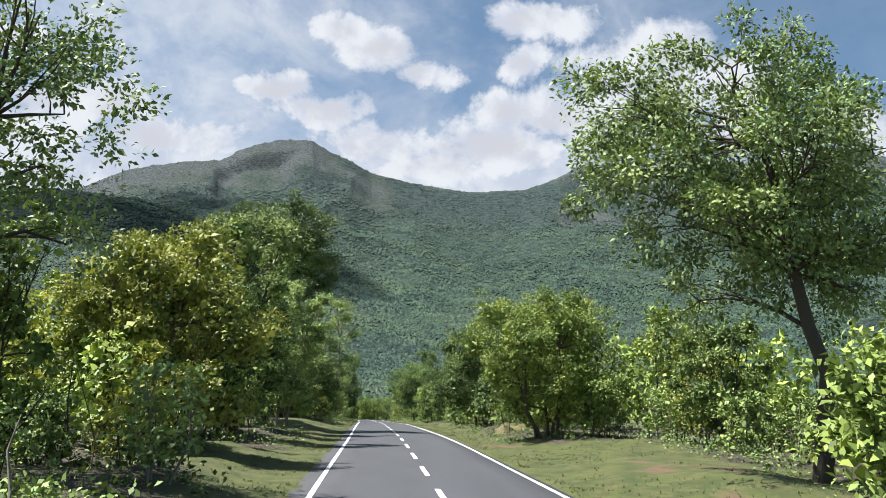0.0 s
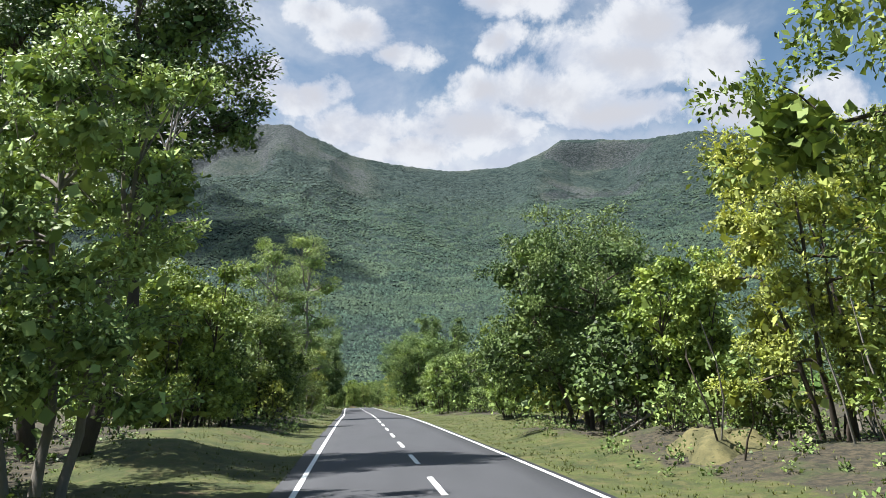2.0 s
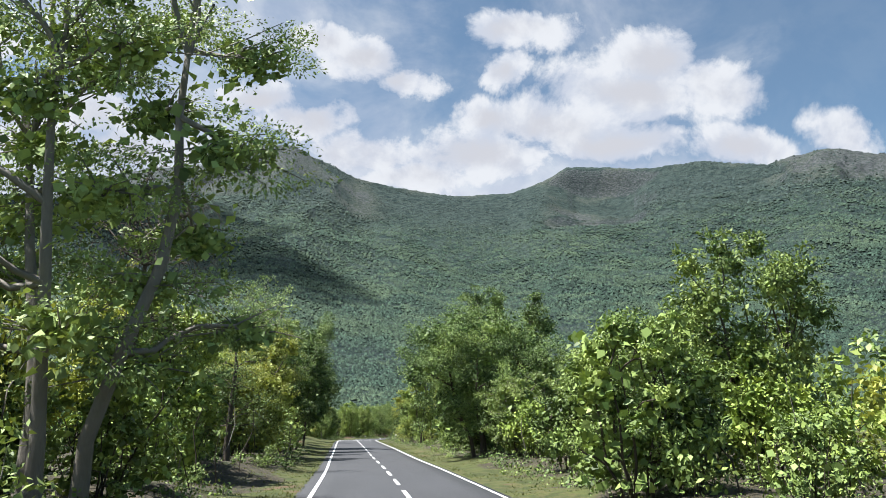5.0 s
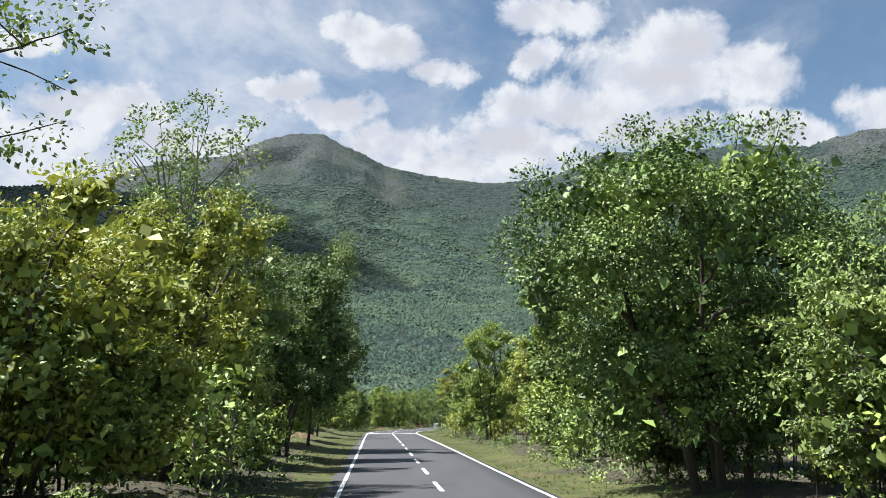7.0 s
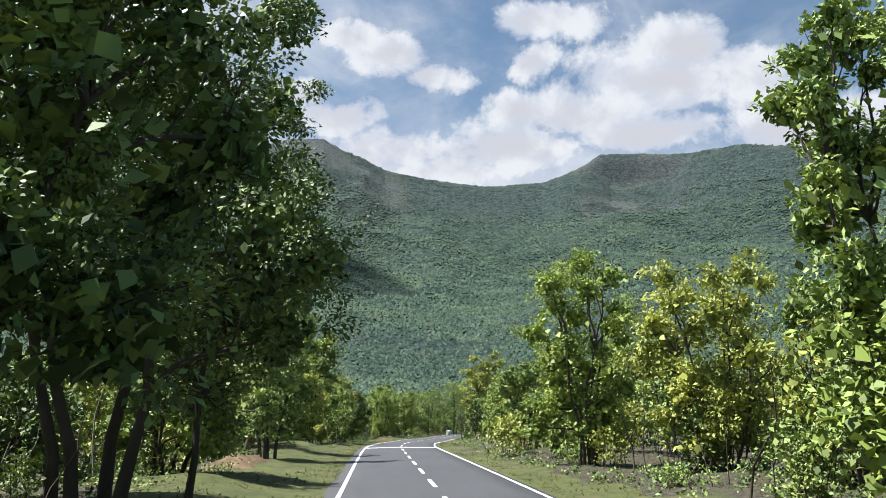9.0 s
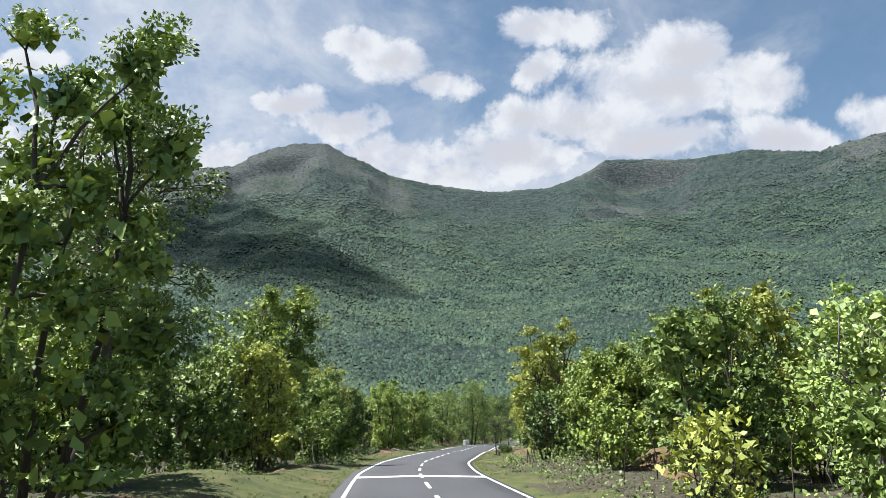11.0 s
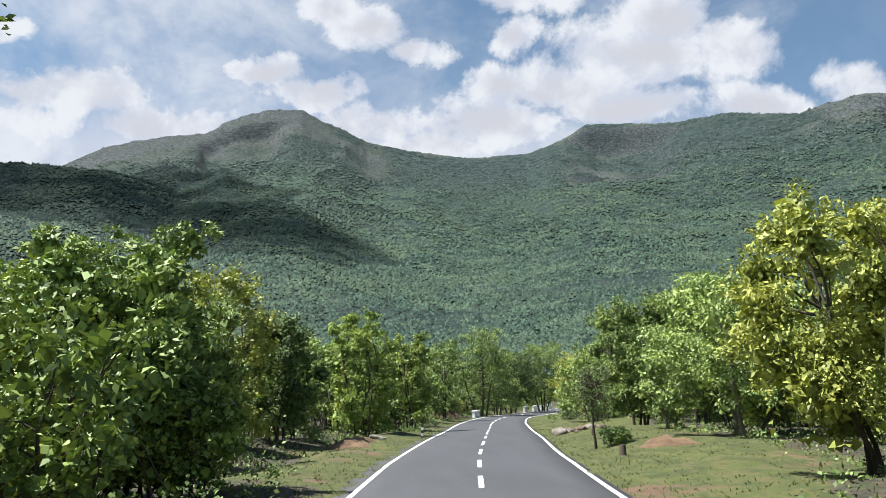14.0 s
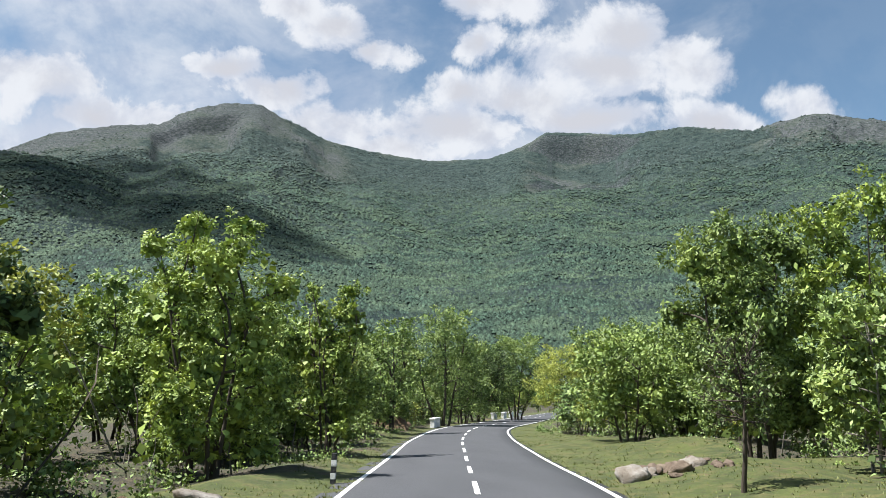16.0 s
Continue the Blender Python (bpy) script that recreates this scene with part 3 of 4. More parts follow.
def canopy(name, x, y, z, r, h, mat, rng):
    """Many tree crowns in one mesh: each an uneven low cone of four sides."""
    n = len(x)
    k = np.arange(4) * 2 * np.pi / 4
    turn = rng.uniform(0, 6.28, n)[:, None]
    up = np.stack([x + rng.normal(0, 0.2, n) * r, y + rng.normal(0, 0.2, n) * r, z + h], 1)[:, None, :]
    rr = r[:, None] * rng.uniform(0.7, 1.3, (n, 4))
    rim = np.stack([x[:, None] + np.cos(k + turn) * rr, y[:, None] + np.sin(k + turn) * rr, z[:, None] + h[:, None] * rng.uniform(0.1, 0.5, (n, 4))], 2)
    verts = np.concatenate([up, rim], 1).reshape(-1, 3)
    base = (np.arange(n) * 5)[:, None, None]
    a, b = np.arange(4), (np.arange(4) + 1) % 4
    tri = np.stack([a * 0, a + 1, b + 1], 1)
    return new(name, mesh_from(name, verts, (base + tri[None]).reshape(-1, 3), mat, True))


rng = np.random.default_rng(5)
N = 170000
az = rng.uniform(-46, 52, N)
d = (FOOT - 20) * (3500 / (FOOT - 20)) ** (rng.uniform(0, 1, N) ** 0.92)
z = mountain_height(az, d)
x, y = EYE[0] + np.sin(np.radians(az)) * d, EYE[1] + np.cos(np.radians(az)) * d
stony = rockiness(az, d)
steep = (mountain_height(az, d + 20) - z) / 20
keep = rng.uniform(0, 1, N) > np.clip(smoothstep(0.95, 1.3, steep) + 0.84 * smoothstep(0.2, 0.9, stony), 0, 0.86)
x, y, z, d = x[keep], y[keep], z[keep], d[keep]
r = (2.0 + d * 0.0012) * rng.uniform(0.55, 1.45, len(d)) * (1 - 0.40 * smoothstep(2400, 3200, d))
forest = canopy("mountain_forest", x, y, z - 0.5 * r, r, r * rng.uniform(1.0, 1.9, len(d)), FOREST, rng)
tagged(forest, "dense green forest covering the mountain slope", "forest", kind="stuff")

N = 9000
x, y = rng.uniform(-420, 520, N), 190 + rng.uniform(0, 560, N) ** 1.0
off, _ = road_at(x, y)
keep = (np.abs(off) > 30) | (y > 425)
keep &= (np.abs(x) > 55) | (y > 330)
keep &= np.abs(np.degrees(np.arctan2(x, y - 60))) < 52
x, y = x[keep], y[keep]
r = rng.uniform(1.8, 4.2, len(x))
woods = canopy("valley_woods", x, y, ground_height(x, y) + 0.3, r, r * rng.uniform(1.3, 2.0, len(x)), WOODS, rng)
tagged(woods, "mixed green woods on the valley floor", "woods", kind="stuff")

# ---- trees ----


def tube(path, radii, sides):
    """A tapered tube along a path: points and quads."""
    path, radii = np.asarray(path, float), np.asarray(radii, float)
    t = np.gradient(path, axis=0)
    t /= np.linalg.norm(t, axis=1)[:, None] + 1e-9
    ref = np.where(np.abs(t[:, 2:3]) > 0.9, np.array([[1.0, 0, 0]]), np.array([[0, 0, 1.0]]))
    u = np.cross(t, ref)
    u /= np.linalg.norm(u, axis=1)[:, None] + 1e-9
    v = np.cross(t, u)
    k = np.arange(sides) * 2 * np.pi / sides
    ring = path[:, None] + radii[:, None, None] * (u[:, None] * np.cos(k)[None, :, None] + v[:, None] * np.sin(k)[None, :, None])
    n = len(path)
    i, j = np.meshgrid(np.arange(n - 1), np.arange(sides), indexing="ij")
    a, b = (i * sides + j).ravel(), (i * sides + (j + 1) % sides).ravel()
    return ring.reshape(-1, 3), np.stack([a, b, b + sides, a + sides], 1)


def join(pieces):
    verts, faces, at = [], [], 0
    for v, f in pieces:
        verts.append(v)
        faces.append(f + at)
        at += len(v)
    return np.concatenate(verts), np.concatenate(faces)


def bend(a, b, rng, sag, n, wander=0.05):
    """A gently wandering line from a to b."""
    a, b = np.asarray(a, float), np.asarray(b, float)
    t = np.linspace(0, 1, n)[:, None]
    line = a + (b - a) * t
    reach = np.linalg.norm(b - a)
    line += np.sin(t * np.pi) * np.array([[0, 0, 1.0]]) * sag * reach
    for k in (1, 2, 3):
        line += np.sin(t * np.pi * k) * rng.normal(0, wander / k, 3) * reach
    return line


def leaf_blades(where, out, size, slim, droop, rng, face=0.0):
    """Single leaves, each a slim pointed blade; with face they turn their upper sides outwards."""
    n = len(where)
    t = out + rng.normal(0, 0.6, (n, 3))
    t[:, 2] -= droop
    t /= np.linalg.norm(t, axis=1)[:, None] + 1e-9
    nrm = rng.normal(0, 0.45, (n, 3)) + np.array([-0.30, 0.0, 0.70]) + out * face
    b = np.cross(t, nrm)
    b /= np.linalg.norm(b, axis=1)[:, None] + 1e-9
    length = (size * rng.uniform(0.6, 1.4, n))[:, None]
    wide = length * slim * 0.5
    side, lift = where + t * length * 0.04, np.cross(b, t) * wide * 0.35
    v = np.stack([where - t * length * 0.42, side + b * wide + lift, where + t * length * 0.58, side - b * wide + lift], 1)
    return v.reshape(-1, 3), np.arange(n * 4).reshape(-1, 4)


#        crown's foot, lobes, clusters a lobe, leaves a m2, size, slim, spread, stems, flat
KINDS = {
    "round": (0.07, 15, 20, 46, 0.167, 0.53, 0.26, 4, 0.85),
    "bright": (0.05, 15, 20, 46, 0.167, 0.55, 0.26, 5, 0.85),
    "dense": (0.08, 18, 20, 51, 0.167, 0.55, 0.26, 4, 0.9),
    "yellow": (0.06, 16, 20, 47, 0.149, 0.53, 0.27, 5, 0.8),
    "bush": (0.01, 11, 15, 49, 0.158, 0.51, 0.28, 7, 0.85),
    "sparse": (0.30, 16, 16, 46, 0.147, 0.60, 0.30, 1, 0.95),
    "feather": (0.12, 16, 20, 51, 0.147, 0.51, 0.32, 3, 0.55),
    "high": (0.44, 16, 20, 58, 0.158, 0.53, 0.26, 2, 0.8),
    "bare": (0.40, 12, 10, 0, 0.158, 0.46, 0.3, 1, 0.6),
}
LABELS = {
    "round": "green roadside tree with a rounded leafy crown", "bright": "bright green roadside tree with a bushy crown",
    "dense": "dark green tree with a dense spreading crown", "yellow": "bushy tree with small yellowish-green leaves",
    "bush": "many-stemmed green shrub growing beside the road",
    "sparse": "leaning tree with sparse leaves and bare twigs", "feather": "thorn tree with feathery light green foliage",
    "high": "tall tree with a dark green crown high above the road",
    "bare": "dry leafless tree with drooping dark twigs",
}


def tree_meshes(kind, height, width, rng, thin=1.0, big=1.0, lean=(0, 0), foot=None):
    low, lobes, clusters, per, size, slim, spread, stems, flat = KINDS[kind]
    low = height * (foot or low)
    half, deep = width / 2, (height - low)
    size = size * big * 1.06
    wood, where, out, heart, grain = [], [], [], [], []
    # crown lobes, filling an uneven envelope that is widest a little above its middle
    centres, radii = [], []
    lobes = lobes * 2
    for k in range(lobes):
        up = (k + rng.uniform(0.2, 0.8)) / lobes
        fat = 0.42 + 0.58 * math.sin(math.pi * min(1, 0.22 + 0.60 * up)) ** 0.8
        rad = half * rng.uniform(0.24, 0.44) * (0.75 + 0.25 * fat)
        reach = max(0.0, half * fat - rad * 0.75) * rng.uniform(0.0, 1.0) ** 0.45 * 1.12
        ang = k * 2.4 + rng.uniform(-0.5, 0.5)
        rz = min(rad * flat, deep * 0.3)
        zc = low + rz * 0.6 + up * max(0.1, deep - rz * 1.6)
        centres.append(np.array([math.cos(ang) * reach + lean[0] * up, math.sin(ang) * reach + lean[1] * up, zc]))
        radii.append((rad, rz))
    # stems
    lines = []
    girth = 0.011 * height + 0.008 * width
    for s in range(stems):
        ang = s * 2 * math.pi / stems + rng.uniform(-0.4, 0.4)
        root = np.array([math.cos(ang), math.sin(ang), 0]) * (0.0 if stems == 1 else 0.05 * width + 0.1)
        root[2] = -0.15
        tip = np.array([math.cos(ang), math.sin(ang), 0]) * (0 if stems == 1 else 0.22 * width) + np.array([lean[0] * 0.7, lean[1] * 0.7, low + deep * rng.uniform(0.5, 0.75)])
        line = bend(root, tip, rng, 0.0, 8, 0.035)
        line[0, :2], line[1, :2] = root[:2], root[:2] + (line[1, :2] - root[:2]) * 0.5
        g = girth / stems ** 0.45
        taper = g * np.array([1.35, 1.05, 0.95, 0.85, 0.72, 0.58, 0.44, 0.25])
        wood.append(tube(line, taper, 7) if thin > 0.9 else tube(line[[0, 1, 3, 5, 7]], taper[[0, 1, 3, 5, 7]], 4))
        lines.append(line)
    for c, (rad, rz) in zip(centres, radii):
        line = lines[int(np.argmin([np.linalg.norm(l[5, :2] - c[:2]) for l in lines]))]
        below = np.clip(np.searchsorted(line[:, 2], c[2] - 0.35 * np.linalg.norm(c[:2] - line[4, :2]) - 0.2 * rz), 2, 6)
        limb = bend(line[below], c, rng, 0.08, 6)
        wood.append(tube(limb[::1 if thin > 0.9 else 2], girth * 0.34 * np.linspace(1, 0.3, 6 if thin > 0.9 else 3), 4 if thin > 0.9 else 3))
        for q in range(max(6, clusters // 2)):
            n = rng.normal(0, 1, 3)
            n[2] = n[2] * 0.8 + 0.5
            n /= np.linalg.norm(n)
            dist = rng.uniform(0.55, 1.0)
            p = c + n * np.array([rad, rad, rz]) * dist
            bare_lobe = (thin < 0.45) or (thin < 0.9 and q % 4) or (q % 5 and kind in ("round", "bright", "dense", "yellow", "bush"))
            twig = limb[-3:] if bare_lobe else bend(limb[rng.integers(2, 6)], p + n * 0.12, rng, 0.05, 4 if kind in ("bare", "sparse") else 2 + (q % 3 == 0))
            if not bare_lobe:
                wood.append(tube(twig, girth * 0.10 * np.linspace(1, 0.25, len(twig)) + 0.004, 3))
            if kind == "bare":
                for _ in range(4):
                    tip = twig[-1] + rng.normal(0, 0.45, 3) + np.array([0.1, -0.1, -0.5])
                    wood.append(tube(bend(twig[-2], tip, rng, 0.12, 4), np.array([0.012, 0.009, 0.007, 0.003]), 3))
            count = max(1 if per else 0, int(per * thin * (rad * rad + rad * rz) * 3.9 / max(6, clusters // 2) * rng.uniform(0.4, 1.6)))
            ball = rng.normal(0, 1, (count, 3))
            ball /= np.linalg.norm(ball, axis=1)[:, None] + 1e-9
            g = ball * rng.uniform(0.35, 1.0, (count, 1)) * spread * np.array([rad, rad, rz * 0.8]) * 1.35
            where.append(p + g)
            out.append(0.45 * n + 0.8 * ball)
        # the shaded heart of the lobe, with larger hanging sprays
        count = 0 if kind in ("bare", "sparse") else int(min(290, (210 if thin > 0.5 else 130) * rad) * min(1.0, thin)) + 1
        grain += [min(0.24, 0.34 * rad)] * count
        heart.append(c + np.clip(rng.normal(0, 0.22, (count, 3)), -0.42, 0.42) * np.array([rad, rad, rz]))
    if kind not in ("bare", "sparse"):
        core = np.clip(rng.normal(0, 1, (int(10 + 420 * min(thin, 1.2)), 3)), -1.4, 1.4) * np.array([half * 0.40, half * 0.40, deep * 0.26])
        grain += [min(0.30, 0.13 * half)] * len(core)
        heart.append(core + np.array([lean[0] * 0.5, lean[1] * 0.5, low + deep * 0.42]))
    leaves = leaf_blades(np.concatenate(where), np.concatenate(out), size, slim, 0.25, rng, 0.85)
    heart = np.concatenate(heart)
    if len(heart):
        leaves = join([leaves, leaf_blades(heart, rng.normal(0, 1, heart.shape), np.array(grain) * (1.0 if big < 2 else 2.0), 0.8, 0.2, rng)])
    return join(wood), leaves


tree_seed = 100


def make_tree(kind, height, width, thin=1.0, big=1.0, lean=(0, 0), foot=None, bark=None, label="", name=""):
    """A tree at the origin: trunk with its limbs, and crown."""
    global tree_seed
    tree_seed += 1
    rng = np.random.default_rng(tree_seed)
    wood, leaves = tree_meshes(kind, height, width, rng, thin, big, lean, foot)
    name = name or ("shrub" if kind == "bush" else "tree")
    thing = new(name)
    part_of("trunk", mesh_from("trunk", *wood, bark or (PALE_BARK if kind == "feather" else BARK), True), thing)
    if len(leaves[0]):
        part_of("crown", mesh_from("crown", *leaves, LEAF[kind]), thing)
    return tagged(thing, label or LABELS[kind], name, "trees along the road")


def tree(kind, x, y, height, width, squash=0.6, **more):
    """One tree of its own shape at a place beside the road, its crown narrower along the road than across it."""
    off = abs(float(road_at([x], [y])[0][0]))
    if "thin" not in more:
        if off > 15 or y > 245:
            more.update(thin=0.34, big=1.45)
        elif off > 10.5:
            more.update(thin=0.62, big=1.10)
        elif off < 8.5 and y < 236:
            more.update(thin=1.35, big=0.66)
    thing = make_tree(kind, height * 1.05, width * 1.14, **more)
    thing.matrix_basis = pose(x, y, ground_at(x, y) - 0.05) @ Matrix.Diagonal((1, squash, 1, 1))
    return thing

tree("sparse", -8.8, 14.5, 12.0, 7.2, thin=0.6)
tree("yellow", -6.9, 23.0, 6.9, 6.9)
tree("bush", -9.6, 18.0, 6.5, 3.5)
tree("high", -8.2, 50.5, 16.0, 10.8, thin=1.1, big=0.9)
tree("round", -6.6, 33.0, 10.8, 6.2)
tree("yellow", -8.4, 27.0, 7.9, 4.4)
tree("feather", -5.6, 43, 8.6, 6.0, thin=1.8, big=0.76)
tree("feather", -6.0, 87, 14.5, 9.2, squash=0.45)
tree("bright", -8.2, 63.5, 8.0, 6.6)
tree("round", -6.2, 74, 6.9, 6.2)
tree("bush", -6.9, 68.0, 7.1, 2.2)
tree("bright", -7.4, 99.5, 6.5, 4.2)
tree("bare", -6.6, 93.8, 9.2, 4.4)
tree("yellow", -9.6, 101, 8.0, 5.6)
tree("sparse", -6.1, 107.0, 8.4, 5.0, thin=0.7, big=0.6, foot=0.12, label="twiggy thorn tree with few small leaves")
tree("yellow", -7.4, 113, 6.1, 7.2, thin=1.1, big=0.75)
tree("sparse", -7.3, 121.0, 12.0, 5.2, thin=0.62, big=0.9, lean=(0.5, 0.0), bark=PALE_BARK)
tree("yellow", -6.8, 119.5, 8.1, 6.0, thin=1.0, big=0.8)
tree("dense", -5.4, 133, 9.2, 6.6, foot=0.2)
tree("feather", -7.1, 128.0, 10.4, 5.7)
tree("dense", -6.8, 141, 12.3, 10.2, foot=0.2)
tree("sparse", -5.0, 141.8, 5.5, 2.6, lean=(0.9, 0.2))
tree("round", -6.9, 163, 9.4, 4.6)
tree("sparse", -9.4, 170.0, 11.0, 5.6, lean=(1.2, 0.0), thin=0.91)
tree("bush", -10.9, 177.0, 6.2, 3.8)
tree("bush", -9.5, 182.0, 4.6, 4.1)
tree("bright", -8.5, 195, 11.0, 5.4, thin=1.3, big=0.7, foot=0.36, label="tall bright green tree with a bushy crown on a slim stem")
tree("bush", -11.1, 189.0, 6.0, 2.9)
tree("yellow", -8.3, 190.0, 6.7, 4.4)
tree("bush", -7.0, 205.0, 6.8, 5.1)
tree("round", -7.6, 213.5, 5.8, 4.6)
tree("round", -7.3, 204.0, 6.1, 4.8)
tree("yellow", -9.6, 213, 6.5, 5.2)
tree("round", -6.3, 205.0, 5.8, 2.3)
tree("bright", -1.6, 232, 8.2, 5.0)
tree("dense", -5.6, 223, 6.4, 4.6, thin=1.1, big=0.75)
tree("bright", 2.0, 241.0, 7.4, 3.3)
tree("round", 6.5, 262.0, 8.3, 4.2)
tree("sparse", 11.7, 17.5, 12.4, 9.6, lean=(-2.3, 0.3), thin=1.0)
tree("bright", 9.2, 36.0, 7.9, 8.2)
tree("bright", 17.1, 38.0, 8.0, 4.6)
tree("bush", 16.5, 31.0, 6.0, 4.9)
tree("dense", 9.3, 57, 8.2, 8.4, squash=0.5)
tree("yellow", 12.6, 46.5, 8.8, 6.2, thin=1.5, big=0.76)
tree("bright", 11.8, 53.0, 6.4, 4.6)
tree("bush", 9.0, 70.0, 5.1, 3.7)
tree("yellow", 12.5, 76.0, 6.4, 4.6)
tree("bush", 7.7, 91.0, 5.4, 4.7)
tree("round", 15.2, 97.0, 9.1, 6.8)
tree("sparse", 13.4, 67.0, 12.3, 7.6)
tree("yellow", 11.4, 68.0, 6.2, 4.1)
tree("dense", 8.2, 117, 9.6, 10.0, squash=0.7)
# extra tree, added behind so its dark mass fills the shade under that crown
tree("dense", 9.8, 122.0, 5.6, 6.4, thin=0.9, big=0.85)
tree("feather", 9.8, 112.0, 4.6, 4.8)
tree("feather", 11.2, 102.0, 5.7, 5.0)
tree("feather", 11.4, 97.0, 5.4, 4.7)
tree("dense", 12.0, 127, 13.0, 7.6, thin=1.0, big=0.85)
tree("round", 10.1, 138.5, 10.4, 4.8, lean=(-0.9, 0.0), foot=0.25)
tree("bright", 8.0, 156.0, 9.5, 5.5)
tree("yellow", 11.5, 151.0, 7.9, 6.2)
tree("bush", 13.2, 146.0, 6.6, 4.2)
tree("round", 8.0, 170, 5.6, 3.8)
tree("yellow", 8.7, 194, 8.5, 4.4, thin=1.4)
tree("bright", 10.0, 184.0, 5.6, 4.8)
tree("round", 12.0, 181.0, 6.4, 4.2)
tree("yellow", 11.8, 175.0, 6.9, 4.2)
tree("round", 9.3, 186.0, 5.2, 4.2)
tree("yellow", 11.6, 203.5, 7.2, 6.6)
tree("feather", 15.6, 217, 7.4, 9.0)
tree("round", 20.0, 213, 6.6, 6.8)
tree("bright", 20.4, 231, 9.6, 5.4)
tree("round", 17.0, 233, 8.8, 6.4)
tree("round", 26.0, 266, 9.2, 8.0)
tree("round", 21.4, 249, 7.0, 7.0)
tree("feather", 16.4, 227.0, 4.8, 3.5)
tree("bush", 23.5, 250.0, 7.6, 5.8)
tree("round", 12.9, 277.0, 11.2, 9.0)
tree("round", 26.7, 300.0, 11.5, 9.4)
tree("bush", 16.5, 285.0, 8.4, 6.9)
tree("dense", -9.2, 67.0, 7.6, 7.0)
tree("round", 18.0, 246.0, 5.8, 6.4)
tree("round", 23.0, 243.0, 7.2, 6.8)
tree("yellow", 21.5, 255.0, 5.6, 6.0)
tree("round", -1.6, 242.0, 6.2, 6.0)
tree("yellow", 0.4, 249.0, 6.4, 6.0)
tree("round", 2.6, 256.0, 6.4, 5.6)
tree("round", -4.4, 238.0, 6.8, 6.4)
tree("round", 8.0, 287.0, 9.5, 9.0)
tree("dense", 20.0, 293.0, 9.5, 9.5)
tree("round", 2.0, 274.0, 8.5, 8.0)
tree("yellow", 31.0, 291.0, 9.0, 9.0)
tree("round", 38.0, 284.0, 9.0, 9.0)
tree("round", 19.6, 224.0, 7.0, 7.6)
tree("yellow", -9.6, 235.0, 7.0, 6.5)
tree("round", -7.5, 243.0, 6.5, 6.0)
tree("yellow", -12.0, 226.0, 6.6, 6.4)
tree("round", -12.5, 196.0, 6.5, 6.5)
tree("yellow", -12.8, 203.0, 6.5, 6.5)
tree("round", -11.0, 211.0, 6.2, 6.0)
tree("round", 14.5, 191.5, 7.0, 6.5)
tree("bright", 14.5, 198.0, 6.5, 6.0)
tree("bright", -8.6, 122.5, 8.0, 6.4)
tree("round", -8.8, 45.5, 7.0, 6.0)
tree("dense", -7.6, 38.0, 8.0, 5.6)
tree("bright", 16.5, 204.0, 6.0, 6.4)
tree("yellow", -7.8, 219.5, 8.2, 5.2)
tree("bright", -9.0, 70.0, 7.6, 6.0)
tree("round", -9.4, 78.5, 8.2, 6.4)
tree("round", -8.0, 150.0, 7.2, 5.6)
tree("bright", -10.5, 172.5, 5.6, 5.0)
tree("bush", 9.4, 163.0, 4.0, 4.2)

tree("sparse", 8.7, 217.0, 3.6, 1.9, thin=0.95, big=0.7, name="sapling", label="slender young tree with a thin bare stem")
tree("sparse", 11.1, 225.0, 3.8, 2.0, thin=0.95, big=0.7, name="sapling", label="slender young tree with a thin bare stem")
tree("dense", 9.4, 216.5, 0.9, 1.3, thin=1.0, big=0.5, name="shrub", label="low dark shrub beside bare red earth")

# ---- trees standing behind the first row ----
rng = np.random.default_rng(21)
def scatter(protos, spots, rng, low, high):
    """One copy of a prototype at each spot; the prototypes themselves stand at the first ones."""
    used = set()
    for p in spots:
        k = int(rng.integers(0, len(protos)))
        m = pose(p[0], p[1], ground_at(p[0], p[1]) - 0.05, 0, 0, rng.uniform(0, 360)) @ Matrix.Scale(rng.uniform(low, high), 4)
        if k in used:
            copy_thing(protos[k], m)
        else:
            protos[k].matrix_basis = m
            used.add(k)


def spots_along(rng, count, apart, near_left, near_right, reach, first, last):
    """Places beside the road, at least so far from each other and from its middle."""
    spots = []
    for _ in range(count * 40):
        side = rng.choice((-1, 1))
        at = int(rng.integers(first, last))
        y = LINE[at][1]
        near = near_left(y) if side < 0 else near_right(y)
        p = LINE[at] + SIDE[at] * side * (near + reach * rng.uniform(0, 1) ** 1.4)
        if all((p[0] - q[0]) ** 2 + (p[1] - q[1]) ** 2 > apart ** 2 for q in spots) and abs(float(road_at([p[0]], [p[1]])[0][0])) > near - 0.5:
            spots.append(p)
        if len(spots) >= count:
            break
    return spots


backs = []
for kind, h, wd in (("round", 7.5, 6.0), ("bright", 6.5, 5.5), ("dense", 8.0, 7.0), ("yellow", 6.0, 5.5), ("bush", 4.5, 5.0)):
    stem, blades = tree_meshes(kind, h, wd, rng, 0.05, 3.2)
    backs.append((kind, blades))
heaps = {"round": [], "bright": [], "yellow": []}
for p in spots_along(rng, 165, 4.6, lambda y: open_left(y) + 9.5, lambda y: open_right(y) + 10.5, 36, 25, len(LINE) - 5):
    kind, (v, f) = backs[int(rng.integers(0, len(backs)))]
    m = pose(p[0], p[1], ground_at(p[0], p[1]) - 0.1, 0, 0, rng.uniform(0, 360)) @ Matrix.Scale(rng.uniform(0.75, 1.25), 4)
    m = np.array(m)
    heaps[kind if kind in heaps else "round"].append((v @ m[:3, :3].T + m[:3, 3], f))
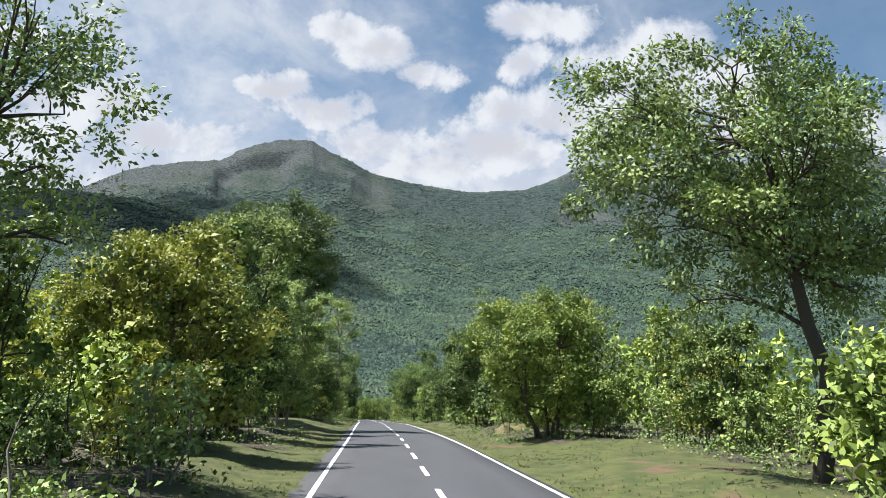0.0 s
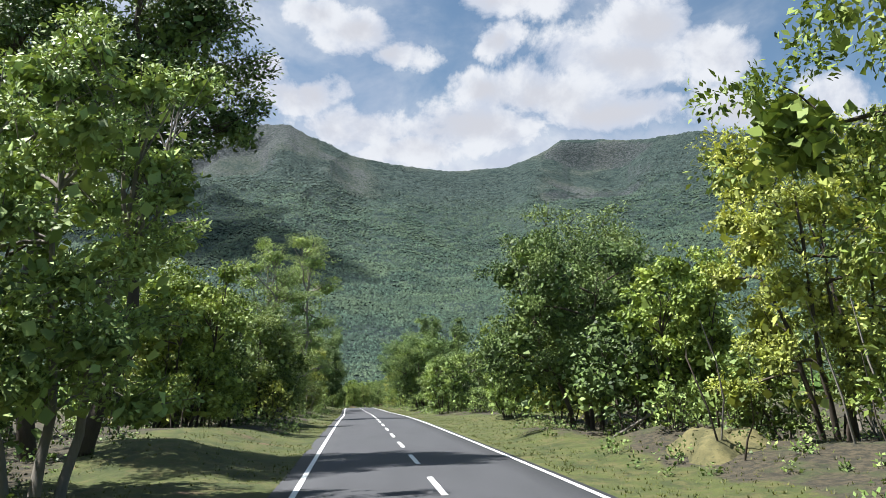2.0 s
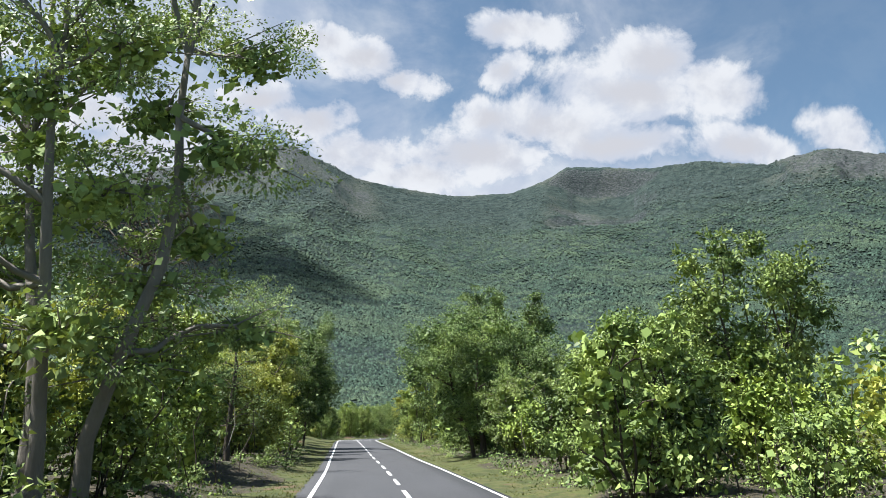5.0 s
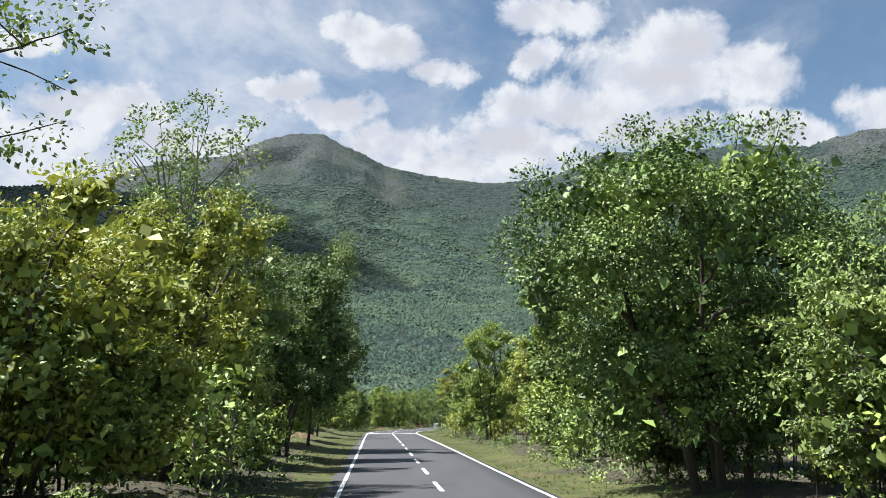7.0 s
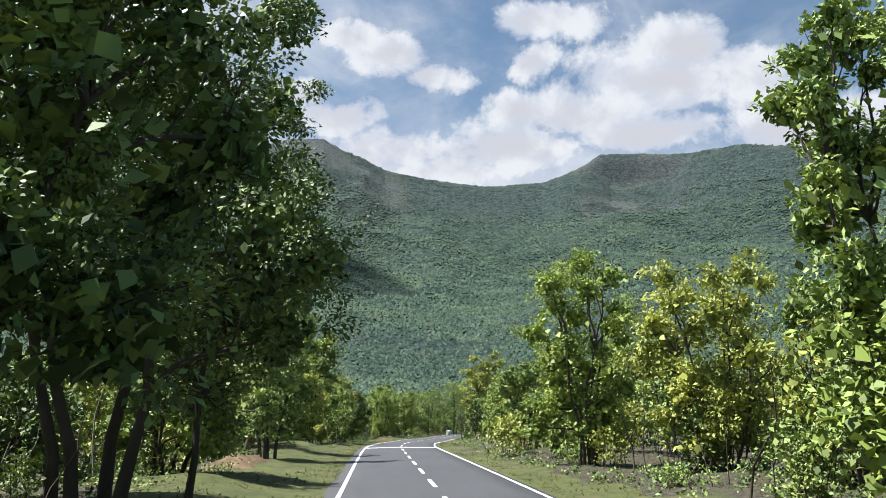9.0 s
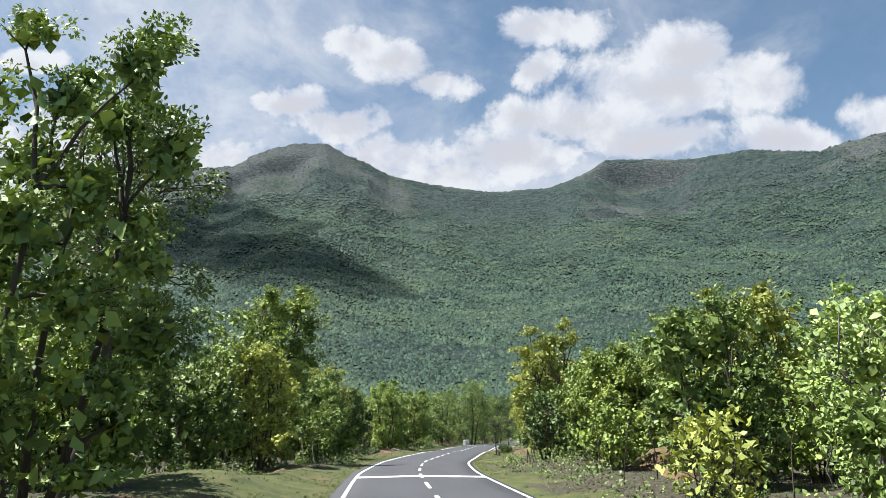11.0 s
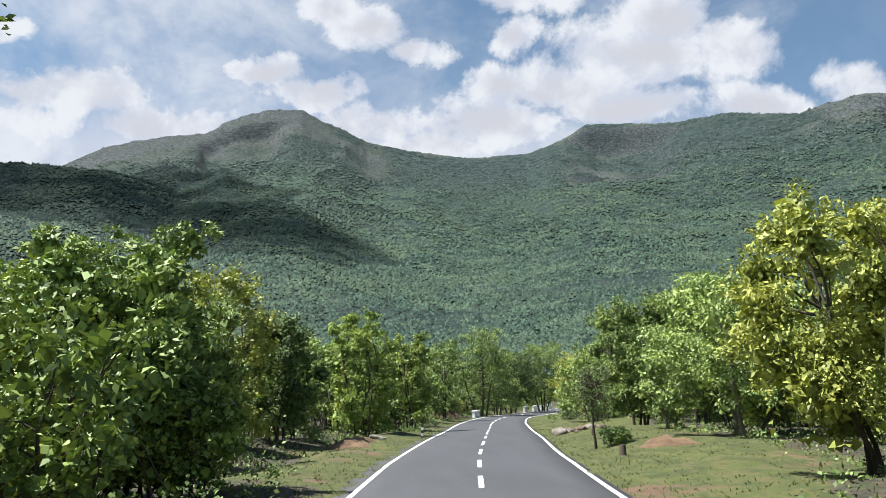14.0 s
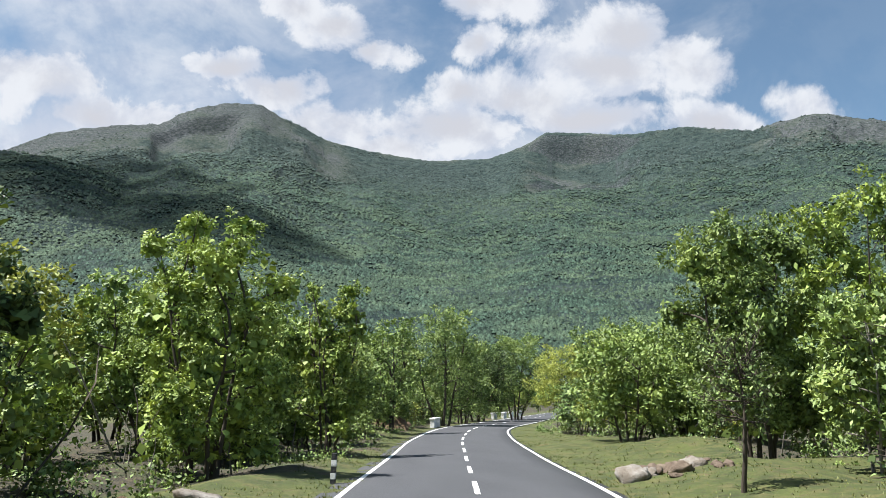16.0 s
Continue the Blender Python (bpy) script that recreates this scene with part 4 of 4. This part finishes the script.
for kind, heap in heaps.items():
    tagged(new("back_woods", mesh_from("back_woods", *join(heap), LEAF[kind])), {"round": "green woods", "bright": "light green woods", "yellow": "yellowish woods"}[kind] + " standing behind the roadside trees", "woods", kind="stuff")

# the second row, close behind the first
second = [make_tree(k, h, w, thin=0.25, big=1.5) for k, h, w in
          (("round", 7.0, 5.0), ("dense", 7.5, 5.5), ("yellow", 6.0, 5.0), ("bright", 6.0, 4.6), ("round", 8.5, 4.8), ("feather", 7.0, 5.5))]
scatter(second, spots_along(rng, 115, 3.3, lambda y: open_left(y) + 4.5, lambda y: open_right(y) + 5.5, 7.5, 60, 420), rng, 0.8, 1.15)

# bushes filling the front row
thicket = [make_tree("bush", 3.3, 3.8, thin=0.34, big=0.95, label="dense green thicket beside the road", name="thicket"),
           make_tree("dense", 3.6, 3.6, thin=0.34, big=0.95, label="dark green thicket beside the road", name="thicket"),
           make_tree("round", 4.2, 3.8, thin=0.34, big=0.95, label="young green tree with a low crown", name="sapling"),
           make_tree("bright", 3.4, 4.0, thin=0.34, big=0.95, label="light green thicket beside the road", name="thicket")]
scatter(thicket, spots_along(rng, 150, 2.2, lambda y: open_left(y) + 0.9, lambda y: open_right(y) + 1.0, 6, 40, 400), rng, 0.75, 1.15)

# ---- scrub under and between the trees ----
shrubs = [make_tree("bush", h, w, thin=0.22, big=1.1, label=t) for h, w, t in
          ((1.5, 1.7, "low green shrub in the grass"), (2.0, 1.9, "leafy green shrub under the trees"), (1.1, 1.8, "low spreading shrub at the verge"))]
for more in (make_tree("yellow", 2.2, 2.2, thin=0.22, big=1.1, label="yellowish thorny shrub under the trees"),
             make_tree("feather", 2.6, 2.2, thin=0.22, big=1.1, label="pale-stemmed thorny shrub under the trees")):
    shrubs.append(more)
scatter(shrubs, spots_along(rng, 170, 1.6, open_left, open_right, 9, 40, 350), rng, 0.6, 1.25)


def tufts(name, count, rng, tall, wide, mat, near, reach, first, last, blades=3):
    """Short blades of grass in one mesh, on the verges."""
    at = rng.integers(first, last, count)
    side = rng.choice((-1, 1), count)
    d = near + reach * rng.uniform(0, 1, count) ** 1.5
    p = LINE[at] + SIDE[at] * (side * d)[:, None] + TANGENT[at] * rng.uniform(-0.5, 0.5, count)[:, None]
    clump = fractal(p[:, 0] / 2.5, p[:, 1] / 2.5, 91, 3)
    p = p[clump > -0.35]
    p[:, 2] = ground_height(p[:, 0], p[:, 1]) - 0.01
    n = len(p)
    ang = rng.uniform(0, 6.28, (n, blades))
    h = tall * rng.uniform(0.5, 1.5, (n, blades))
    out = np.stack([np.cos(ang), np.sin(ang), np.zeros_like(ang)], 2)
    across = np.stack([-np.sin(ang), np.cos(ang), np.zeros_like(ang)], 2) * wide
    foot = p[:, None] + out * tall * 0.25
    tip = foot + out * h[..., None] * 0.6
    tip[..., 2] += h
    v = np.stack([foot - across, foot + across, tip], 2).reshape(-1, 3)
    return new(name, mesh_from(name, v, np.arange(len(v)).reshape(-1, 3), mat))


tagged(tufts("grass", 52000, rng, 0.055, 0.012, GRASS, 3.35, 9, 48, 330), "short green grass growing on the verges", "grass", kind="stuff")
tagged(tufts("weeds", 9000, rng, 0.075, 0.011, GRASS, 3.5, 8, 48, 330, 7), "yellowish weeds scattered over the grass", "weeds", kind="stuff")


def undergrowth(name, clumps, each, rng, mat, low, high, size):
    """Low leafy growth on the ground under the trees, in one mesh."""
    at = rng.integers(40, 400, clumps)
    side = rng.choice((-1, 1), clumps)
    near = np.array([open_left(LINE[k][1]) if q < 0 else open_right(LINE[k][1]) for k, q in zip(at, side)])
    p = LINE[at] + SIDE[at] * (side * (near - 1.3 + 10 * rng.uniform(0, 1, clumps) ** 1.25))[:, None] + TANGENT[at] * rng.uniform(-0.5, 0.5, clumps)[:, None]
    off, _ = road_at(p[:, 0], p[:, 1])
    p = p[(fractal(p[:, 0] / 4, p[:, 1] / 4, 93, 3) > -0.45) & (np.abs(off) > 4.6)]
    p[:, 2] = ground_height(p[:, 0], p[:, 1])
    n = len(p)
    tall = rng.uniform(low, high, n) * (0.7 + 0.5 * fractal(p[:, 0] / 5, p[:, 1] / 5, 95, 2))
    g = rng.normal(0, 1, (n, each, 3))
    g /= np.linalg.norm(g, axis=2)[..., None]
    g[..., 2] = np.abs(g[..., 2])
    g *= rng.uniform(0.45, 1.0, (n, each, 1))
    where = p[:, None] + g * np.stack([tall * 0.75, tall * 0.75, tall], 1)[:, None]
    v, f = leaf_blades(where.reshape(-1, 3), g.reshape(-1, 3), size, 0.65, 0.0, rng)
    return new(name, mesh_from(name, v, f, mat))


tagged(undergrowth("undergrowth", 5600, 24, rng, LEAF["dense"], 0.35, 1.3, 0.115), "green leafy undergrowth under the trees", "undergrowth", kind="stuff")
tagged(undergrowth("undergrowth", 1300, 20, rng, LEAF["round"], 0.3, 1.1, 0.10), "light green undergrowth under the trees", "undergrowth", kind="stuff")


def stems(name, count, rng, mat):
    """Thin bare stems standing in the scrub, in one mesh."""
    pieces = []
    for _ in range(count):
        k, side = int(rng.integers(45, 380)), int(rng.choice((-1, 1)))
        y = LINE[k][1]
        near = open_left(y) if side < 0 else open_right(y)
        p = LINE[k] + SIDE[k] * side * (near + 0.4 + 8 * rng.uniform(0, 1))
        h = rng.uniform(1.2, 3.6)
        foot = np.array([p[0], p[1], ground_at(p[0], p[1]) - 0.05])
        tip = foot + np.array([rng.normal(0, 0.22) * h, rng.normal(0, 0.22) * h, h])
        pieces.append(tube(bend(foot, tip, rng, 0.0, 4, 0.06), rng.uniform(0.018, 0.045) * np.array([1.0, 0.85, 0.65, 0.3]), 3))
    return new(name, mesh_from(name, *join(pieces), mat, True))


tagged(stems("thin_stems", 900, rng, BARK), "thin brown stems standing in the scrub", "stems", kind="stuff")
tagged(stems("thin_stems", 320, rng, PALE_BARK), "thin pale dry stems standing in the scrub", "stems", kind="stuff")

# ---- stones, earth, posts ----


def lump(rx, ry, rz, seed, rough=0.28, level=3):
    """An uneven broken stone: points and triangles, its foot a little under 0."""
    ball = bmesh.new()
    bmesh.ops.create_icosphere(ball, subdivisions=level, radius=1.0)
    v = np.array([q.co[:] for q in ball.verts])
    f = np.array([[q.index for q in face.verts] for face in ball.faces])
    ball.free()
    # flat broken faces: the ball is cut back by a dozen planes
    own = np.random.default_rng(seed)
    cuts = own.normal(0, 1, (13, 3))
    cuts /= np.linalg.norm(cuts, axis=1)[:, None]
    reach = (own.uniform(0.55, 0.9, 13)[None] / np.maximum(v @ cuts.T, 0.05)).min(1)
    v = v * np.minimum(1.0, reach)[:, None]
    # ledges and clefts
    v = v * (1 - 0.16 * smoothstep(0.1, 0.35, np.abs(fractal(v[:, 0] * 2.6 + seed, v[:, 2] * 4.4 + v[:, 1] * 1.5, seed + 40, 3))))[:, None]
    bulge = fractal(v[:, 0] * 1.7 + seed * 7.3 + v[:, 2], v[:, 1] * 1.7 - v[:, 2] * 1.3, seed, 4)
    v = v * (1.12 + 0.5 * rough * bulge)[:, None] + 0.04 * np.stack([fractal(v[:, 1] * 5 + k, v[:, 2] * 5 + v[:, 0] * 3, seed + k, 2) for k in range(3)], 1)
    v[:, 2] = np.maximum(v[:, 2], -0.35)
    return v * np.array([rx, ry, rz]), f


def stone(name, x, y, rx, ry, rz, turn, seed, mat, label, category):
    ob = new(name, mesh_from(name, *lump(rx, ry, rz, seed), mat, False))
    ob.matrix_basis = pose(x, y, ground_at(x, y) + 0.05 * rz, 0, 0, turn)
    return tagged(ob, label, category)


def off_road(y, off):
    """The place at an offset from the road's middle, where the road passes y."""
    k = int(np.argmin(np.abs(LINE[:, 1] - y)))
    p = LINE[k] + SIDE[k] * off
    return p[0], p[1], math.degrees(math.atan2(-TANGENT[k][0], TANGENT[k][1]))


# the heap: one pale block, with broken brown rocks piled against it
own = random.Random(8)
heap = [(10.45, 229.2, 0.55, 0.5, 0.62, 20, 3), (11.1, 229.5, 0.5, 0.42, 0.46, 70, 4), (11.6, 228.7, 0.42, 0.36, 0.34, 10, 5), (12.3, 229.3, 0.5, 0.4, 0.3, 140, 6), (11.9, 229.9, 0.6, 0.4, 0.42, 100, 8)]
heap += [(own.uniform(10.8, 12.9), own.uniform(228.0, 229.8), own.uniform(0.14, 0.3), own.uniform(0.12, 0.22), own.uniform(0.14, 0.26), own.uniform(0, 180), 50 + k) for k in range(11)]
heap += [(own.uniform(13.2, 14.6), own.uniform(231.0, 232.6), own.uniform(0.2, 0.4), own.uniform(0.16, 0.3), own.uniform(0.14, 0.24), own.uniform(0, 180), 70 + k) for k in range(5)]
for x, y, rx, ry, rz, turn, seed in heap:
    pale = seed == 3 or seed % 4 == 2
    tagged(stone("boulder", x, y, rx, ry, rz * 0.8, turn, seed, ROCK if pale else EARTHY, ("pale" if pale else "earthy brown") + (" broken rock" if rx < 0.35 else " weathered boulder") + " in a heap on the grass", "boulder"), group="heap of boulders")
stone("boulder", -0.6, 225.2, 0.62, 0.4, 0.26, 15, 11, ROCK, "flat pale boulder beside the road", "boulder")


def earth_bank(x, y, rx, ry, rise, turn, seed, mat, label):
    """A low mound of earth that runs out into the ground round it."""
    rings, spokes = 12, 36
    r, a = np.meshgrid(np.linspace(0.02, 1, rings), np.arange(spokes) * 2 * np.pi / spokes, indexing="ij")
    edge = 1 + 0.22 * np.sin(a * 3 + seed) + 0.12 * np.sin(a * 5 + seed * 2.3)
    px, py = np.cos(a) * r * edge * rx, np.sin(a) * r * edge * ry
    c, q = math.cos(radians(turn)), math.sin(radians(turn))
    wx, wy = (x + px * c - py * q).ravel(), (y + px * q + py * c).ravel()
    swell = (1 - r.ravel() ** 2) ** 1.2 * (1 + 0.5 * fractal(wx / 0.7, wy / 0.7, seed, 4))
    wz = ground_height(wx, wy) + rise * swell - 0.05 * r.ravel() ** 4
    i, j = np.meshgrid(np.arange(rings - 1), np.arange(spokes), indexing="ij")
    a0, b0 = (i * spokes + j).ravel(), (i * spokes + (j + 1) % spokes).ravel()
    z0 = ground_at(x, y)
    ob = new("earth_bank", mesh_from("earth_bank", np.stack([wx - x, wy - y, wz - z0], 1), np.stack([a0, a0 + spokes, b0 + spokes, b0], 1), mat, True))
    ob.matrix_basis = pose(x, y, z0)
    return tagged(ob, label, "earth bank")


for y, off, rx, ry, rz, seed in ((266, -6.2, 2.8, 1.6, 0.9, 21), (159, -8.2, 2.0, 1.4, 0.35, 22), (178, 9.4, 2.4, 1.6, 0.42, 24), (47, 7.6, 1.7, 1.3, 0.5, 25), (216, 7.4, 1.5, 1.1, 0.25, 26), (222, -6.4, 1.9, 1.1, 0.25, 27), (190, -7.6, 2.4, 1.4, 0.3, 28)):
    x, yy, turn = off_road(y, off)
    earth_bank(x, yy, rx, ry, rz, turn + 80, seed, *((STRAW, "low mound overgrown with dry straw-coloured grass") if y == 47 else (SOIL, "low bank of bare red earth")))

stump = new("tree_stump", mesh_from("tree_stump", *join([tube([(0, 0, -0.1), (0.01, 0, 0.1), (0.02, 0.01, 0.27), (0.03, 0.01, 0.36)], [0.17, 0.13, 0.12, 0.11], 9), tube([(0.03, 0.01, 0.36), (0.03, 0.01, 0.365), (0.03, 0.01, 0.37)], [0.11, 0.06, 0.004], 9)]), BARK, True))
stump.matrix_basis = pose(8.2, 212.4, ground_at(8.2, 212.4))
tagged(stump, "short dark tree stump standing in the grass", "stump")


def block(sx, sy, sz, bevel):
    """A bevelled block on the ground: a bmesh."""
    bm = bmesh.new()
    bmesh.ops.create_cube(bm, size=1.0)
    bmesh.ops.scale(bm, vec=(sx, sy, sz), verts=bm.verts)
    bmesh.ops.translate(bm, vec=(0, 0, sz / 2), verts=bm.verts)
    bmesh.ops.bevel(bm, geom=bm.edges[:], offset=bevel, segments=2, affect="EDGES")
    return bm


def bm_part(name, bm, mat, parent, label=""):
    me = bpy.data.meshes.new(name)
    bm.to_mesh(me)
    bm.free()
    me.materials.append(mat)
    return part_of(name, me, parent, label)


def parapet(y, length, height):
    """A low whitewashed wall with a coping slab along the outside of the bend."""
    x, yy, turn = off_road(y, -HALF - 1.05)
    wall = new("parapet")
    bm_part("wall_body", block(0.42, length, height, 0.03), STONE, wall)
    cap = block(0.54, length + 0.1, 0.12, 0.025)
    bmesh.ops.translate(cap, vec=(0, 0, height), verts=cap.verts)
    bm_part("coping", cap, STONE, wall, "whitewashed coping slab")
    wall.matrix_basis = pose(x, yy, ground_at(x, yy) - 0.05, 0, 0, turn)
    return tagged(wall, "low whitewashed stone parapet at the bend", "parapet", "parapets at the bend")


for y, length, height in ((272, 2.6, 0.75), (301, 2.4, 0.8), (308, 2.4, 0.8), (315, 2.4, 0.8), (323, 3.2, 0.8)):
    parapet(y, length, height)

x, yy, turn = off_road(229.5, -HALF - 0.95)
post = new("marker_post")
for k in range(5):
    piece = block(0.14, 0.14, 0.17, 0.008)
    bmesh.ops.translate(piece, vec=(0, 0, k * 0.17), verts=piece.verts)
    bm_part("white_band" if k % 2 else "black_band", piece, STONE if k % 2 else BLACK, post)
post.matrix_basis = pose(x, yy, ground_at(x, yy) - 0.04, 0, 2, turn)
tagged(post, "short black and white roadside marker post", "marker post")


def fallen_branch(a, b, thick, seed):
    rng = np.random.default_rng(seed)
    main = bend(a, b, rng, 0.06, 9)
    pieces = [tube(main, thick * np.linspace(1, 0.2, 9), 6)]
    for k in range(2, 8):
        for _ in range(2):
            tip = main[k] + (main[k] - main[k - 1]) * rng.uniform(0.5, 1.6) + rng.normal(0, 0.35, 3)
            tip[2] = max(tip[2], 0.05)
            pieces.append(tube(bend(main[k], tip, rng, 0.1, 5), thick * 0.35 * np.linspace(1, 0.2, 5), 4))
    return join(pieces)


for x, y, turn, long, rise, seed in ((8.9, 53.2, 10, 4.2, 2.1, 3), (-6.6, 72.5, 200, 2.2, 0.7, 4), (12.5, 143.5, 30, 3.0, 2.0, 5), (-7.6, 113.5, 60, 2.4, 1.6, 6), (14.0, 95.5, 120, 2.6, 2.4, 7), (13.0, 188.0, 80, 1.2, 3.4, 8)):
    branch = new("dead_branch", mesh_from("dead_branch", *fallen_branch((0, 0, 0), (long, 0.2, rise), 0.055, seed), PALE_BARK, True))
    branch.matrix_basis = pose(x, y, ground_at(x, y) + 0.02, 0, 0, turn)
    tagged(branch, "pale dry dead branch leaning in the scrub", "branch")

# ---- the cloud whose shadow lies on the spur ----
rng = np.random.default_rng(8)
pieces = []
for cx, cy, rx in ((-1370, 1480, 159), (-1415, 1340, 121), (-1400, 1630, 169), (-1530, 1660, 254), (-1610, 2020, 265), (-1690, 2320, 243), (-1705, 2560, 159), (-1760, 1720, 275), (-2010, 1820, 286), (-2310, 1860, 339), (-1910, 2110, 296)):
    ball = bmesh.new()
    bmesh.ops.create_icosphere(ball, subdivisions=4, radius=1.0)
    v = np.array([q.co[:] for q in ball.verts])
    f = np.array([[q.index for q in face.verts] for face in ball.faces])
    ball.free()
    v = v * (1 + 0.16 * fractal(v[:, 0] * 3 + cx, v[:, 1] * 3 + v[:, 2] * 2, 13, 3))[:, None]
    pieces.append((v * np.array([rx, rx, rx * 0.4]) + np.array([cx, cy, 2600]), f))
cloud = new("cloud", mesh_from("cloud", *join(pieces), CLOUD, True))
tagged(cloud, "white cumulus cloud over the mountain", "cloud", kind="structure")
